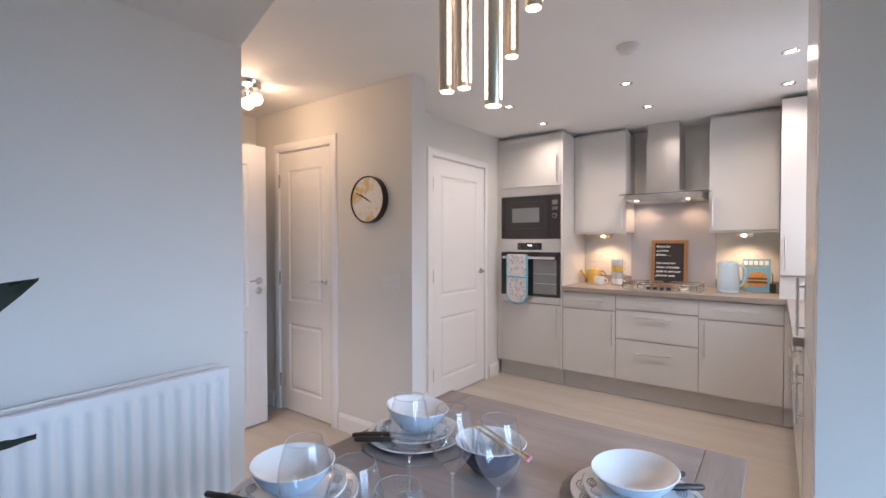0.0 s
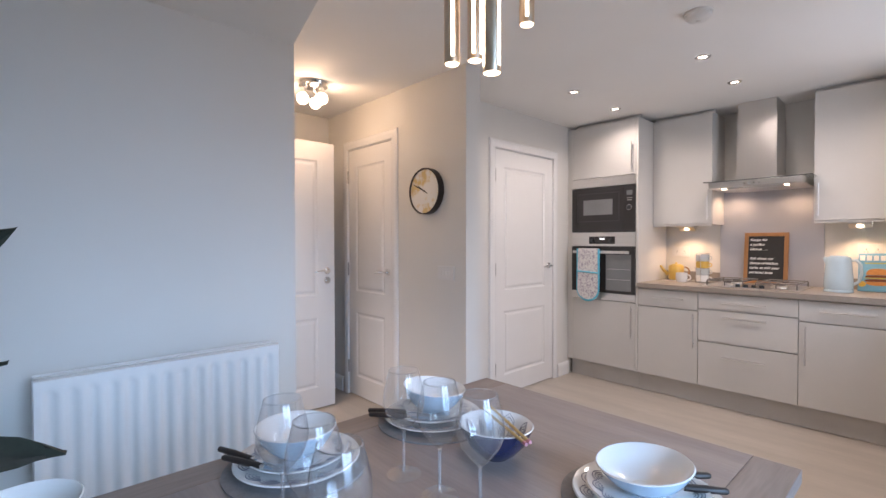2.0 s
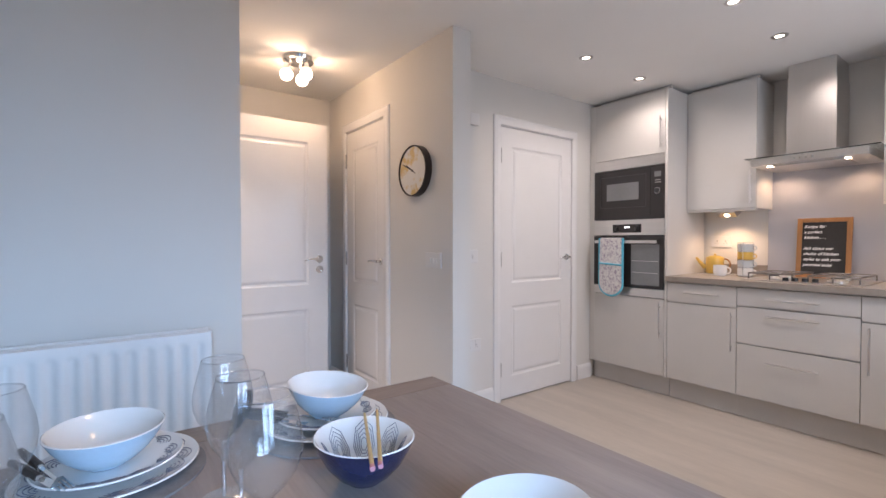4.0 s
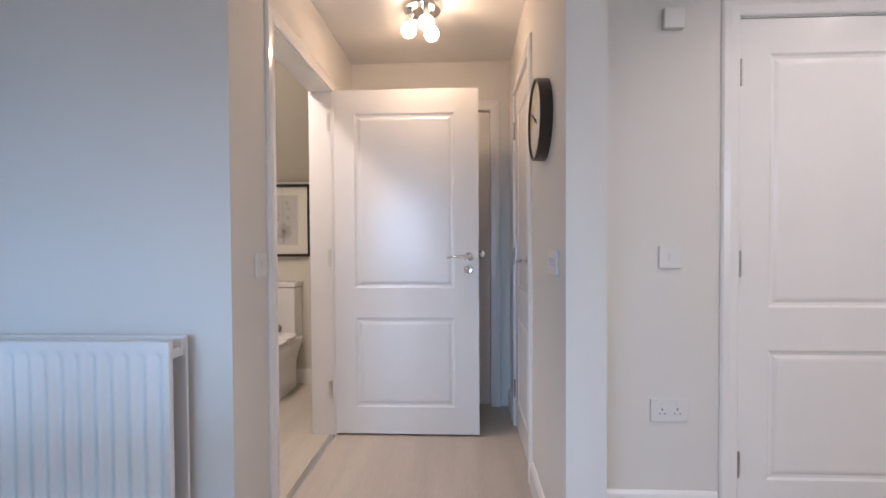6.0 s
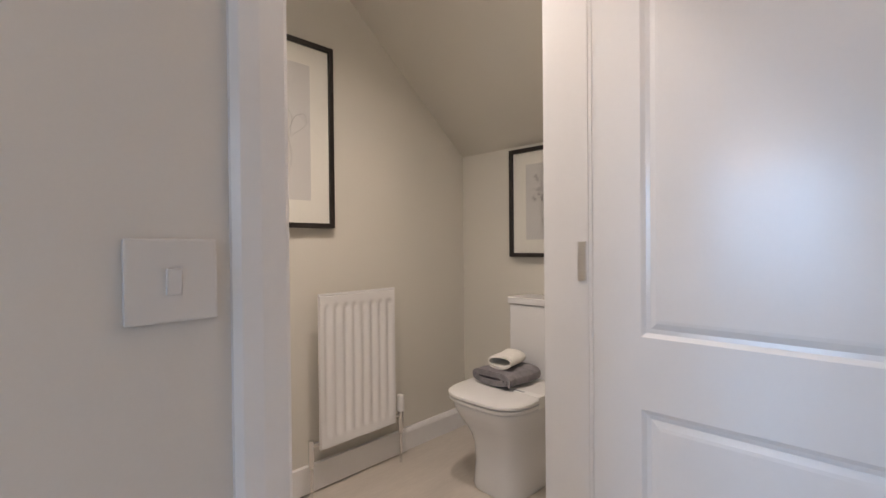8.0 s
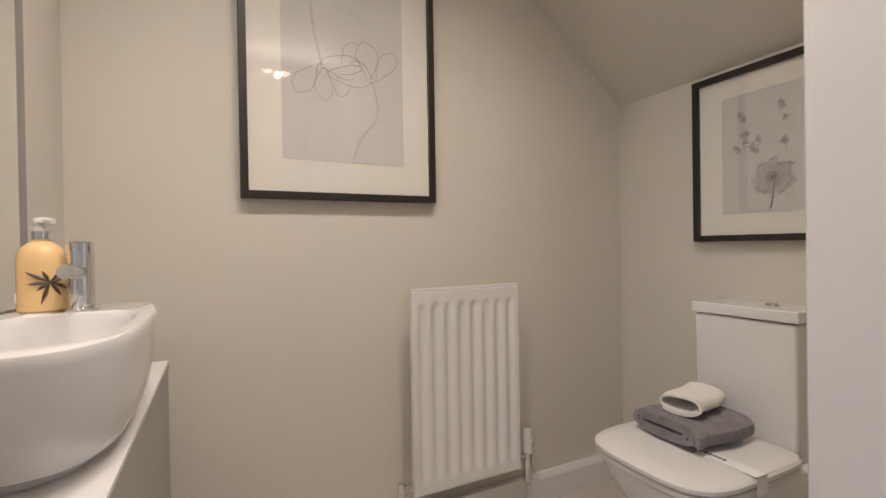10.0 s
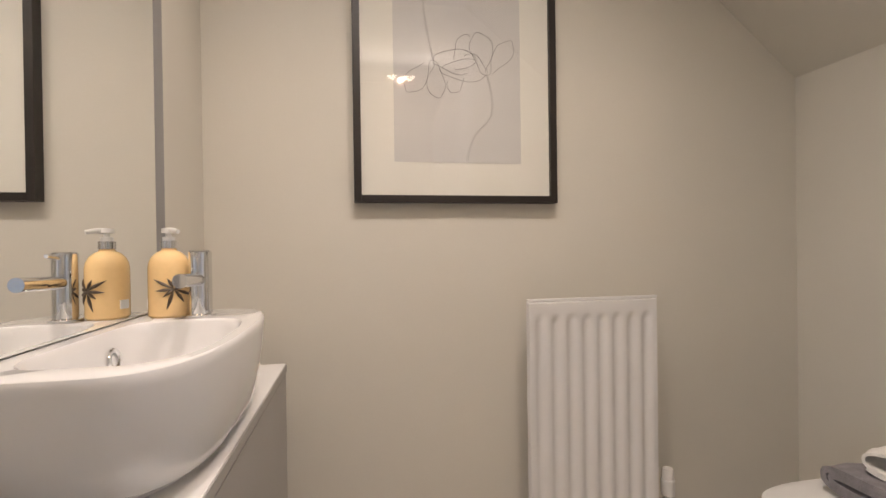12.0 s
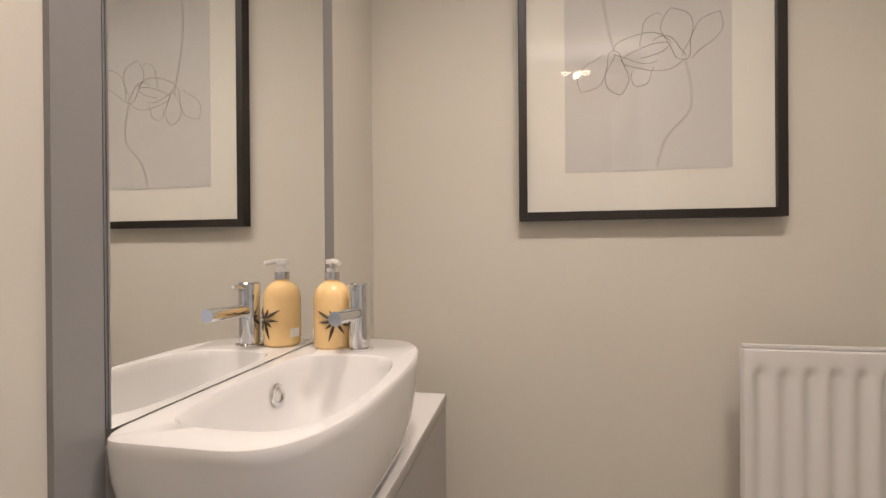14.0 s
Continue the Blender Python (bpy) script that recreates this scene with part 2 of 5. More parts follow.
setting("wall_hall_north", boxes((CB1, -1.80, HALLN, 2.255, 0, H), (CB0, CB1, HALLN, 2.255, 2.0, H), (-3.58, CB0, HALLN, 2.255, 0, H)), PAINT, "off-white painted wall with the clock", "wall")
setting("wall_hall_end", boxes((-3.58, -3.48, 1.06, 1.168, 0, H), (-3.58, -3.48, 1.168, 2.013, 2.0, H), (-3.58, -3.48, 2.013, HALLN, 0, H)), PAINT, "off-white painted end wall of the hall", "wall")
UD0, UD1 = 2.895, 3.715
setting("wall_utility", boxes((-2.34, UTIL, 2.255, UD0, 0, H), (-2.34, UTIL, UD0, UD1, 2.0, H), (-2.34, UTIL, UD1, NORTH, 0, H)), PAINT, "off-white painted wall beside the kitchen", "wall")
setting("wall_kitchen_north", box(-2.34, 0.78, NORTH, NORTH + 0.1, 0, H), PAINT, "off-white painted kitchen wall", "wall")
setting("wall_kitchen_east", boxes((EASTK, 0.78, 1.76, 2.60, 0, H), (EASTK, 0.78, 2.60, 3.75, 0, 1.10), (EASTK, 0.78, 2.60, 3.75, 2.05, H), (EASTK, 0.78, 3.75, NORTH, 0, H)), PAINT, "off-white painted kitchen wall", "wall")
setting("wall_partition", box(0.09, 2.1, 1.66, 1.76, 0, H), PAINT, "off-white painted partition beside the table", "wall")
FD0, FD1, FDH = -0.30, 1.35, 2.10
setting("wall_dining_east", boxes((EASTD, 2.1, SOUTH, FD0, 0, H), (EASTD, 2.1, FD0, FD1, FDH, H), (EASTD, 2.1, FD1, 1.66, 0, H)), PAINT, "off-white painted wall around the garden doors", "wall")
setting("wall_dining_south", box(WCM, 2.1, SOUTH - 0.1, SOUTH, 0, H), PAINT, "off-white painted wall", "wall")


def skirting(points, side, label="white painted skirting board"):
    """Skirting along a line of wall; side: the way out of the wall."""
    (xa, ya), (xb, yb) = points
    prof = [(0, 0), (0.016, 0), (0.016, 0.095), (0.012, 0.108), (0.006, 0.12), (0, 0.12)]
    if xa == xb:
        bm = prism([(xa + side * d, z) for d, z in prof], "y", ya, yb)
    else:
        bm = prism([(ya + side * d, z) for d, z in prof], "x", xa, xb)
    return setting("baseboard", bm, GLOSS, label, "skirting board")


for pts, side in (
    (((RADW, SOUTH), (RADW, 1.06)), 1), (((-2.095, 1.06), (RADW + 0.016, 1.06)), 1),
    (((-3.48, HALLN), (-3.24, HALLN)), -1), (((-2.46, HALLN), (-1.784, HALLN)), -1), (((-1.80, HALLN), (-1.80, 2.255)), 1),
    (((UTIL + 0.016, 2.255), (-1.784, 2.255)), 1), (((UTIL, 2.255), (UTIL, 2.825)), 1), (((UTIL, 3.785), (UTIL, 3.96)), 1),
    (((WCW + 0.016, WCB), (WCM - 0.004, WCB)), 1), (((WCW, WCB), (WCW, 0.94)), 1),
    (((RADW, SOUTH), (EASTD, SOUTH)), 1), (((0.09, 1.66), (EASTD, 1.66)), -1), (((EASTD, SOUTH), (EASTD, FD0)), -1),
):
    skirting(pts, side)


# ---- doors ----
def relief(bm, w, h, y, out, panels, mx=False):
    """One moulded face of a door: rails and stiles with sunk borders and raised fields. out: +1 or -1 along y."""
    xs = sorted({0, w, *[p[0] for p in panels], *[p[1] for p in panels]})
    zs = sorted({0, h, *[p[2] for p in panels], *[p[3] for p in panels]})
    vert = {}

    def v(x, z, d=0.0):
        k = (round(x, 5), round(z, 5), round(d, 5))
        if k not in vert:
            vert[k] = bm.verts.new((x, y + out * d, z))
        return vert[k]

    def quad(*q):
        bm.faces.new(q if out < 0 else q[::-1])

    for xa, xb in zip(xs, xs[1:]):
        for za, zb in zip(zs, zs[1:]):
            if (xa, xb, za, zb) in panels:
                loops = []
                for inset, d in ((0, 0), (0.010, -0.006), (0.020, -0.0075), (0.034, -0.0025), (0.042, -0.0015)):
                    loops.append([v(x, z, d) for x, z in ((xa + inset, za + inset), (xb - inset, za + inset), (xb - inset, zb - inset), (xa + inset, zb - inset))])
                for a, b in zip(loops, loops[1:]):
                    for i in range(4):
                        quad(a[i], a[(i + 1) % 4], b[(i + 1) % 4], b[i])
                quad(*loops[-1])
            else:
                quad(v(xa, za), v(xb, za), v(xb, zb), v(xa, zb))


def lever(parent, x, z, face, way, out, escutcheon=False):
    """A curved lever on a round rose. way: +1 or -1 along the door; out: off which face."""
    rot = Matrix.Rotation(radians(-90 * out), 4, "X")
    bm = lathe([(0, 0), (0.026, 0), (0.026, 0.006), (0.022, 0.010), (0.010, 0.012), (0.010, 0.035), (0, 0.035)], 28)
    h = part("handle", moved(bm, Matrix.Translation((x, face, z)) @ rot), CHROME, parent, "polished chrome lever handle", True, at=Matrix())
    pts = [(x + way * s, face + out * (0.036 + d), z + k) for s, d, k in ((-0.004, 0.0, 0), (0.02, 0.006, 0.001), (0.05, 0.010, 0.003), (0.08, 0.010, 0.002), (0.105, 0.006, -0.003), (0.118, 0.0, -0.008))]
    part("lever", tube(pts, [0.009, 0.0085, 0.0075, 0.0065, 0.006, 0.005], 12), CHROME, h, "", True, at=Matrix())
    if escutcheon:
        bm = lathe([(0, 0), (0.026, 0), (0.026, 0.006), (0.021, 0.010), (0.012, 0.009), (0.010, 0.016), (0, 0.016)], 28)
        part("thumb_turn", moved(bm, Matrix.Translation((x, face, z - 0.072)) @ rot), CHROME, parent, "chrome thumb turn", True, at=Matrix())
    return h


def panel_door(name, w, m, label, handle_side=1, lever_at=1.025, lock=False, top=1.980, latch=None):
    """A two-panel moulded door, hinged at x = 0; its face looks to -y."""
    bm = bmesh.new()
    s = 0.118 if w > 0.7 else 0.105
    e = w - (latch or s)
    panels = [(s, e, 0.155, 0.675), (s, e, 0.845, 1.845)]
    relief(bm, w, top, 0.0, -1, panels)
    relief(bm, w, top, 0.038, 1, panels)
    for x0, x1, z0, z1 in ((0, 0, 0, top), (w, w, 0, top), (0, w, 0, 0), (0, w, top, top)):
        if x0 == x1:
            q = [(x0, 0, z0), (x0, 0.038, z0), (x0, 0.038, z1), (x0, 0, z1)]
        else:
            q = [(x0, 0, z0), (x1, 0, z0), (x1, 0.038, z0), (x0, 0.038, z0)]
        bm.faces.new([bm.verts.new(p) for p in q])
    bmesh.ops.remove_doubles(bm, verts=bm.verts, dist=1e-4)
    door = part(name, bm, GLOSS)
    tagged(door, label, "door", kind="structure")
    door.matrix_basis = m
    hx = w - 0.062
    lever(door, hx, lever_at, 0.0, -1, -1, lock)
    lever(door, hx, lever_at, 0.038, -1, 1)
    for z in (0.255, 1.02, 1.80) if name == "door_1" else (0.22, 1.02, 1.77):
        bm = box(-0.0025, 0.0005, -0.001, 0.030, z - 0.05, z + 0.05, 0.001) if name == "door_1" else box(-0.002, 0.014, -0.004, 0.002, z - 0.05, z + 0.05, 0.001)
        hg = part("hinge", bm, STEEL, door, "brushed steel butt hinge", at=Matrix())
        if name == "door_1":
            part("flap", box(-0.0385, -0.0160, -0.0066, -0.0042, z - 0.05, z + 0.05, 0.001), STEEL, hg, at=Matrix())
        if name != "door_1":
            for k in range(5):
                part("knuckle", tube([(0.000, -0.009, z - 0.05 + 0.0205 * k), (0.000, -0.009, z - 0.032 + 0.0205 * k)], 0.0065, 10), DULL_STEEL, hg, "", True, at=Matrix())
            part("pin", tube([(0.000, -0.009, z - 0.052), (0.000, -0.009, z + 0.052)], 0.0035, 8), BLACK, hg, "", True, at=Matrix())
    return door


def architrave(axis, a0, a1, face, out, top=2.0, w=0.07):
    """A moulded surround of a doorway. axis: the way the wall runs."""
    bm = bmesh.new()
    prof = [(0.0, 0.0), (0.0, 0.011), (0.006, 0.015), (w * 0.55, 0.018), (w - 0.008, 0.014), (w, 0.007), (w, 0.0)]
    rows = []
    for u, d in prof:
        rows.append([(a0 - u, 0.0, d), (a0 - u, top + u, d), (a1 + u, top + u, d), (a1 + u, 0.0, d)])
    put = (lambda a, z, d: (a, face + out * d, z)) if axis == "x" else (lambda a, z, d: (face + out * d, a, z))
    vs = [[bm.verts.new(put(a, z, d)) for a, z, d in r] for r in rows]
    for r, q in zip(vs, vs[1:]):
        for i in range(3):
            bm.faces.new((r[i], r[i + 1], q[i + 1], q[i]))
    return setting("trim", bm, GLOSS, "white painted moulded architrave", "trim")


def lining(axis, a0, a1, f0, f1, top=2.0, stop=None):
    """The frame in a doorway's thickness, with a stop bead."""
    t = 0.028
    rows = [(a0 - t, a0, f0, f1, 0, top), (a1, a1 + t, f0, f1, 0, top), (a0 - t, a1 + t, f0, f1, top, top + t)]
    if stop:
        s0, s1 = stop
        rows += [(a0, a0 + 0.012, s0, s1, 0, top), (a1 - 0.012, a1, s0, s1, 0, top), (a0 + 0.012, a1 - 0.012, s0, s1, top - 0.012, top)]
    if axis == "y":
        rows = [(f0, f1, a, b, z0, z1) for a, b, f0, f1, z0, z1 in rows]
    return setting("trim", boxes(*rows, bevel=0.0015), GLOSS, "white painted door frame", "trim")


# cloakroom doorway, its door standing open at a right angle across the hall
lining("x", -2.983, -2.178, 0.94, 1.062, 1.985)
architrave("x", -2.985, -2.174, 1.06, 1, 1.989, 0.068)
architrave("x", -2.990, -2.171, 0.94, -1, 1.992, 0.068)
panel_door("door_1", 0.831, pose(-2.987, 1.0725, 0.012, 0, 0, 90), "white two-panel moulded door standing open across the hall", lock=True, top=1.981, latch=0.138)
# hall cupboard
lining("x", -3.15, -2.545, HALLN - 0.002, 2.255, 1.995, (2.175, 2.19))
architrave("x", -3.15, -2.545, HALLN, -1, 2.0, 0.068)
panel_door("door_2", 0.600, pose(-3.147, 2.132, 0.012, 0, 0, 0), "closed white two-panel cupboard door beside the clock", lever_at=1.015)
# utility door
lining("y", 2.90, 3.705, -2.34, UTIL + 0.002, 1.995, (-2.31, -2.29))
architrave("y", 2.90, 3.705, UTIL, 1, 2.0, 0.068)
panel_door("door_3", 0.800, pose(-2.241, 2.9025, 0.012, 0, 0, 90), "closed white two-panel moulded door beside the ovens")
# door at the end of the hall
lining("y", 1.188, 1.998, -3.58, -3.478, 1.995, (-3.55, -3.53))
architrave("y", 1.188, 1.998, -3.48, 1, 2.0, 0.068)
panel_door("door_4", 0.806, pose(-3.486, 1.190, 0.012, 0, 0, 90), "closed white moulded door at the end of the hall")

# garden doors
fr = setting("window_1", boxes((2.02, 2.08, FD0, FD0 + 0.07, 0, FDH), (2.02, 2.08, FD1 - 0.07, FD1, 0, FDH), (2.02, 2.08, FD0 + 0.07, FD1 - 0.07, FDH - 0.07, FDH), (2.02, 2.08, FD0 + 0.07, FD1 - 0.07, 0, 0.10), (2.02, 2.08, 0.465, 0.585, 0.10, FDH - 0.07), bevel=0.004), PLASTIC, "white framed glazed garden doors", "window")
for a, b in ((FD0 + 0.07, 0.465), (0.585, FD1 - 0.07)):
    pn = part("pane", box(2.045, 2.055, a, b, 0.10, FDH - 0.07), PANE, fr)
    pn.visible_shadow = False
# window out of view on the east wall, added as a source of daylight
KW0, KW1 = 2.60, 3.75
kf = setting("window_2", boxes((0.70, 0.76, KW0, KW0 + 0.05, 1.10, 2.05), (0.70, 0.76, KW1 - 0.05, KW1, 1.10, 2.05), (0.70, 0.76, KW0 + 0.05, KW1 - 0.05, 2.0, 2.05), (0.70, 0.76, KW0 + 0.05, KW1 - 0.05, 1.10, 1.15), (0.70, 0.76, 3.15, 3.20, 1.15, 2.0), bevel=0.004), PLASTIC, "unseen white framed kitchen window, added as daylight source", "window")
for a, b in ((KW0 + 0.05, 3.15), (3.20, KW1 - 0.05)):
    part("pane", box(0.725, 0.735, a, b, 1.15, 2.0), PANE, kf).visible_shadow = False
setting("ground", box(2.6, 60, -40, 40, -0.25, -0.15), material("lawn", (0.08, 0.12, 0.045), 0.9, vary=0.3, scale=3, bump=0.4), "mown lawn outside the garden doors", "ground")


# ---- kitchen ----
def bar_handle(parent, x0, z0, x1, z1, y, out=-1):
    """A slim steel bar on two posts, in front of the face at y."""
    d = y + out * 0.028
    h = part("handle", tube([(x0, d, z0), (x1, d, z1)], 0.0055, 12), STEEL, parent, "brushed steel bar handle", True)
    for f in (0.12, 0.88):
        px, pz = x0 + (x1 - x0) * f, z0 + (z1 - z0) * f
        part("post", tube([(px, y, pz), (px, d, pz)], 0.004, 8), STEEL, h, "", True)
    return h


def front(name, parent, x0, x1, z0, z1, y, handle=None, gap=0.0018):
    f = part(name, box(x0 + gap, x1 - gap, y, y + 0.018, z0 + gap, z1 - gap, 0.0015), UNIT, parent)
    if handle:
        bar_handle(f, *handle, y)
    return f


FY = 3.955
# tall oven housing
tall = thing("oven_cabinet", -1.9, 4.25, 0, label="tall pale gloss cabinet housing microwave and oven", category="cabinet")
part("side_panel", box(UTIL + 0.003, -2.185, FY + 0.004, NORTH - 0.01, 0.15, 2.30, 0.001), UNIT_SIDE, tall)
part("side_panel", box(-1.585, -1.566, FY, NORTH - 0.01, 0.15, 2.30, 0.001), UNIT_SIDE, tall)
part("top_panel", box(-2.185, -1.585, FY + 0.02, NORTH - 0.01, 2.28, 2.298), UNIT_SIDE, tall)
part("shelf", box(-2.185, -1.585, FY + 0.02, NORTH - 0.01, 0.705, 0.727), UNIT_SIDE, tall)
part("shelf", box(-2.185, -1.585, FY + 0.025, NORTH - 0.01, 1.318, 1.333), UNIT_SIDE, tall)
part("back_panel", box(-2.185, -1.585, NORTH - 0.03, NORTH - 0.012, 0.15, 2.28), UNIT_SIDE, tall)
front("door", tall, -2.184, -1.586, 1.825, 2.296, FY, (-1.615, 1.86, -1.615, 2.10))
front("door", tall, -2.184, -1.586, 0.152, 0.730, FY, (-1.615, 0.44, -1.615, 0.70))
part("plinth", box(UTIL + 0.02, -1.568, 4.005, 4.02, 0.002, 0.148), PLINTH, tall)

mw = thing("microwave", -1.885, 4.25, 1.312, label="built-in black glass microwave with steel trim", category="microwave")
part("body", box(-2.15, -1.62, FY + 0.03, 4.40, 1.335, 1.72), BLACK, mw)
part("trim_top", box(-2.184, -1.586, FY - 0.004, FY + 0.02, 1.742, 1.823, 0.002), STEEL, mw, "brushed steel trim")
mwd = part("door", box(-2.184, -1.692, FY - 0.012, FY + 0.02, 1.338, 1.738, 0.003), BLACK_GLASS, mw, "black glass door")
# grey lightened to hold the daylight that the appliance glass reflects
GLASS_SHEEN = material("glass_sheen_grey", (0.20, 0.205, 0.21), 0.1, vary=0.2, scale=4)
part("window", box(-2.066, -1.787, FY - 0.0145, FY - 0.011, 1.491, 1.627, 0.001), GLASS_SHEEN, mwd, "grey window, daylight reflection put into its colour")
part("window_surround", boxes((-2.125, -1.730, FY - 0.0130, FY - 0.0115, 1.682, 1.686), (-2.125, -1.730, FY - 0.0130, FY - 0.0115, 1.432, 1.436), (-2.129, -2.125, FY - 0.0130, FY - 0.0115, 1.432, 1.686), (-1.730, -1.726, FY - 0.0130, FY - 0.0115, 1.432, 1.686)), BLACK, mwd)
mwc = part("control_panel", box(-1.691, -1.586, FY - 0.012, FY + 0.02, 1.338, 1.738, 0.003), BLACK_GLASS, mw)
part("display", box(-1.660, -1.610, FY - 0.0145, FY - 0.011, 1.650, 1.690), GLASS_SHEEN, mwc)
face_on = Matrix.Translation((-1.634, FY - 0.012, 1.545)) @ Matrix.Rotation(radians(90), 4, "X")
dial = part("dial", moved(lathe([(0, 0), (0.021, 0), (0.020, 0.014), (0.017, 0.016), (0, 0.016)], 28), face_on), BLACK, mwc, "black dial", True)
part("dial_ring", moved(lathe([(0.0205, 0.010), (0.0235, 0.010), (0.0235, 0.013), (0.0205, 0.015)], 32, close=True), face_on), CHROME, dial, "chrome ring", True)
for z in (1.605, 1.622):
    for i in range(3):
        part("button", box(-1.656 + i * 0.016, -1.645 + i * 0.016, FY - 0.0135, FY - 0.0112, z, z + 0.005), PLINTH, mwc)

ov = thing("oven", -1.885, 4.25, 0.733, label="built-in steel and black glass oven", category="oven")
part("body", box(-2.15, -1.62, FY + 0.03, 4.45, 0.73, 1.30), BLACK, ov)
cp = part("control_panel", box(-2.184, -1.586, FY - 0.008, FY + 0.02, 1.212, 1.335, 0.003), STEEL, ov, "brushed steel control panel")
ds = part("display", box(-2.01, -1.765, FY - 0.012, FY - 0.007, 1.232, 1.298, 0.001), BLACK_GLASS, cp, "black clock display")
part("digits", boxes(*[(-1.905 + i * 0.012, -1.898 + i * 0.012, FY - 0.0135, FY - 0.0115, 1.268, 1.282) for i in range(4)]), glowing("lit_digits", (0.9, 0.95, 1.0), 2.0), ds)
for x in (-1.975, -1.80):
    part("knob", moved(lathe([(0, 0), (0.018, 0), (0.016, 0.02), (0, 0.021)], 24), Matrix.Translation((x, FY - 0.010, 1.262)) @ Matrix.Rotation(radians(90), 4, "X")), BLACK, ds, "", True)
od = part("door", box(-2.184, -1.586, FY - 0.014, FY + 0.02, 0.800, 1.208, 0.003), BLACK_GLASS, ov, "black glass oven door")
# panel drawn where the black door glass reflects daylight, not its whole window
part("window", box(-1.845, -1.617, FY - 0.0165, FY - 0.0135, 0.825, 1.140, 0.001), GLASS_SHEEN, od, "grey window, daylight reflection put into its colour")
oh = part("handle", box(-2.15, -1.62, FY - 0.058, FY - 0.046, 1.148, 1.172, 0.004), STEEL, od, "brushed steel door handle")
for x in (-2.12, -1.65):
    part("post", box(x - 0.012, x + 0.012, FY - 0.048, FY - 0.013, 1.152, 1.168, 0.002), STEEL, oh)
part("rack", boxes(*[(-1.835, -1.627, FY - 0.0175, FY - 0.0155, z, z + 0.003) for z in (0.92, 1.01)]), STEEL, od)
part("lower_trim", box(-2.184, -1.586, FY - 0.006, FY + 0.02, 0.734, 0.797, 0.002), STEEL, ov, "brushed steel lower trim")

# oven glove over the handle
GLOVE = two_tone(material("patterned_cloth", (0.62, 0.58, 0.56), 0.95, scale=60, fine=130, bump=0.4), (0.34, 0.27, 0.36), (0.74, 0.72, 0.70), 0.36, 0.52)
TRIM_BLUE = material("turquoise_binding", (0.10, 0.50, 0.66), 0.85, vary=0.1, scale=40, bump=0.2)
gl = thing("oven_glove", -1.985, FY - 0.06, 1.17, label="patterned double oven glove with turquoise binding over the oven handle", category="oven glove")


def rounded(w, z0, z1, r, n=10):
    pts = [(w, z1), (-w, z1)]
    pts += [(-w * math.cos(a), z0 + r - r * math.sin(a)) for a in [math.pi / 2 * i / n for i in range(n + 1)]]
    pts += [(w * math.cos(a), z0 + r - r * math.sin(a)) for a in [math.pi / 2 * (n - i) / n for i in range(n + 1)]]
    return pts


g = prism([(-1.985 + u, z) for u, z in rounded(0.100, 0.735, 1.186, 0.095)], "y", FY - 0.082, FY - 0.066)
bmesh.ops.bevel(g, geom=list(g.edges), offset=0.005, segments=2, affect="EDGES")
part("pad", g, GLOVE, gl, "", True)
ring = rounded(0.104, 0.727, 1.188, 0.10)[1:]
part("binding", tube([(-1.985 + u, FY - 0.074, z) for u, z in ring] + [(-1.985 + 0.104, FY - 0.074, 1.188)], 0.009, 8), TRIM_BLUE, gl, "turquoise cloth binding", True)
part("pocket_edge", tube([(-2.087, FY - 0.083, 0.985), (-1.885, FY - 0.083, 0.975)], 0.007, 8), TRIM_BLUE, gl, "turquoise cloth binding", True)
part("back_flap", box(-2.075, -1.895, FY - 0.044, FY - 0.034, 0.80, 1.186, 0.004), GLOVE, gl)
part("fold", prism([(FY - 0.078, 1.176), (FY - 0.074, 1.188), (FY - 0.058, 1.192), (FY - 0.040, 1.188), (FY - 0.036, 1.176), (FY - 0.044, 1.182), (FY - 0.058, 1.184), (FY - 0.070, 1.182)], "x", -2.08, -1.89), GLOVE, gl)


def base_unit(x0, x1, rows, label):
    """rows: (z0, z1, kind, handle)."""
    u = thing("base_cabinet", (x0 + x1) / 2, 4.26, 0, label=label, category="cabinet", group="base cabinets along the hob wall")
    part("carcass", box(x0 + 0.001, x1 - 0.001, FY + 0.021, NORTH - 0.02, 0.15, 0.868), UNIT_SIDE, u)
    part("plinth", box(x0, x1, 4.005, 4.02, 0.002, 0.148), PLINTH, u)
    for z0, z1, kind, hd in rows:
        front(kind, u, x0, x1, z0, z1, FY, hd)
    return u


base_unit(-1.564, -1.10, [(0.722, 0.862, "drawer", (-1.43, 0.797, -1.20, 0.797)), (0.152, 0.718, "door", (-1.128, 0.435, -1.128, 0.69))], "pale gloss base cabinet with one drawer over a door")
base_unit(-1.10, -0.482, [(0.742, 0.862, "drawer", (-0.93, 0.797, -0.66, 0.797)), (0.497, 0.738, "drawer", (-0.93, 0.69, -0.66, 0.69)), (0.152, 0.493, "drawer", (-0.93, 0.395, -0.66, 0.395))], "pale gloss base cabinet with three drawers under the hob")
base_unit(-0.482, 0.04, [(0.722, 0.862, "drawer", (-0.37, 0.797, -0.10, 0.797)), (0.152, 0.718, "door", (-0.445, 0.435, -0.445, 0.69))], "pale gloss base cabinet with one drawer over a door")
wt = setting("worktop", prism([(-1.564, 3.925), (0.055, 3.925), (0.055, 2.43), (EASTK - 0.002, 2.43), (EASTK - 0.002, NORTH - 0.002), (-1.564, NORTH - 0.002)], "z", 0.870, 0.908), WORKTOP, "grey-brown laminate worktop with square edge", "worktop")
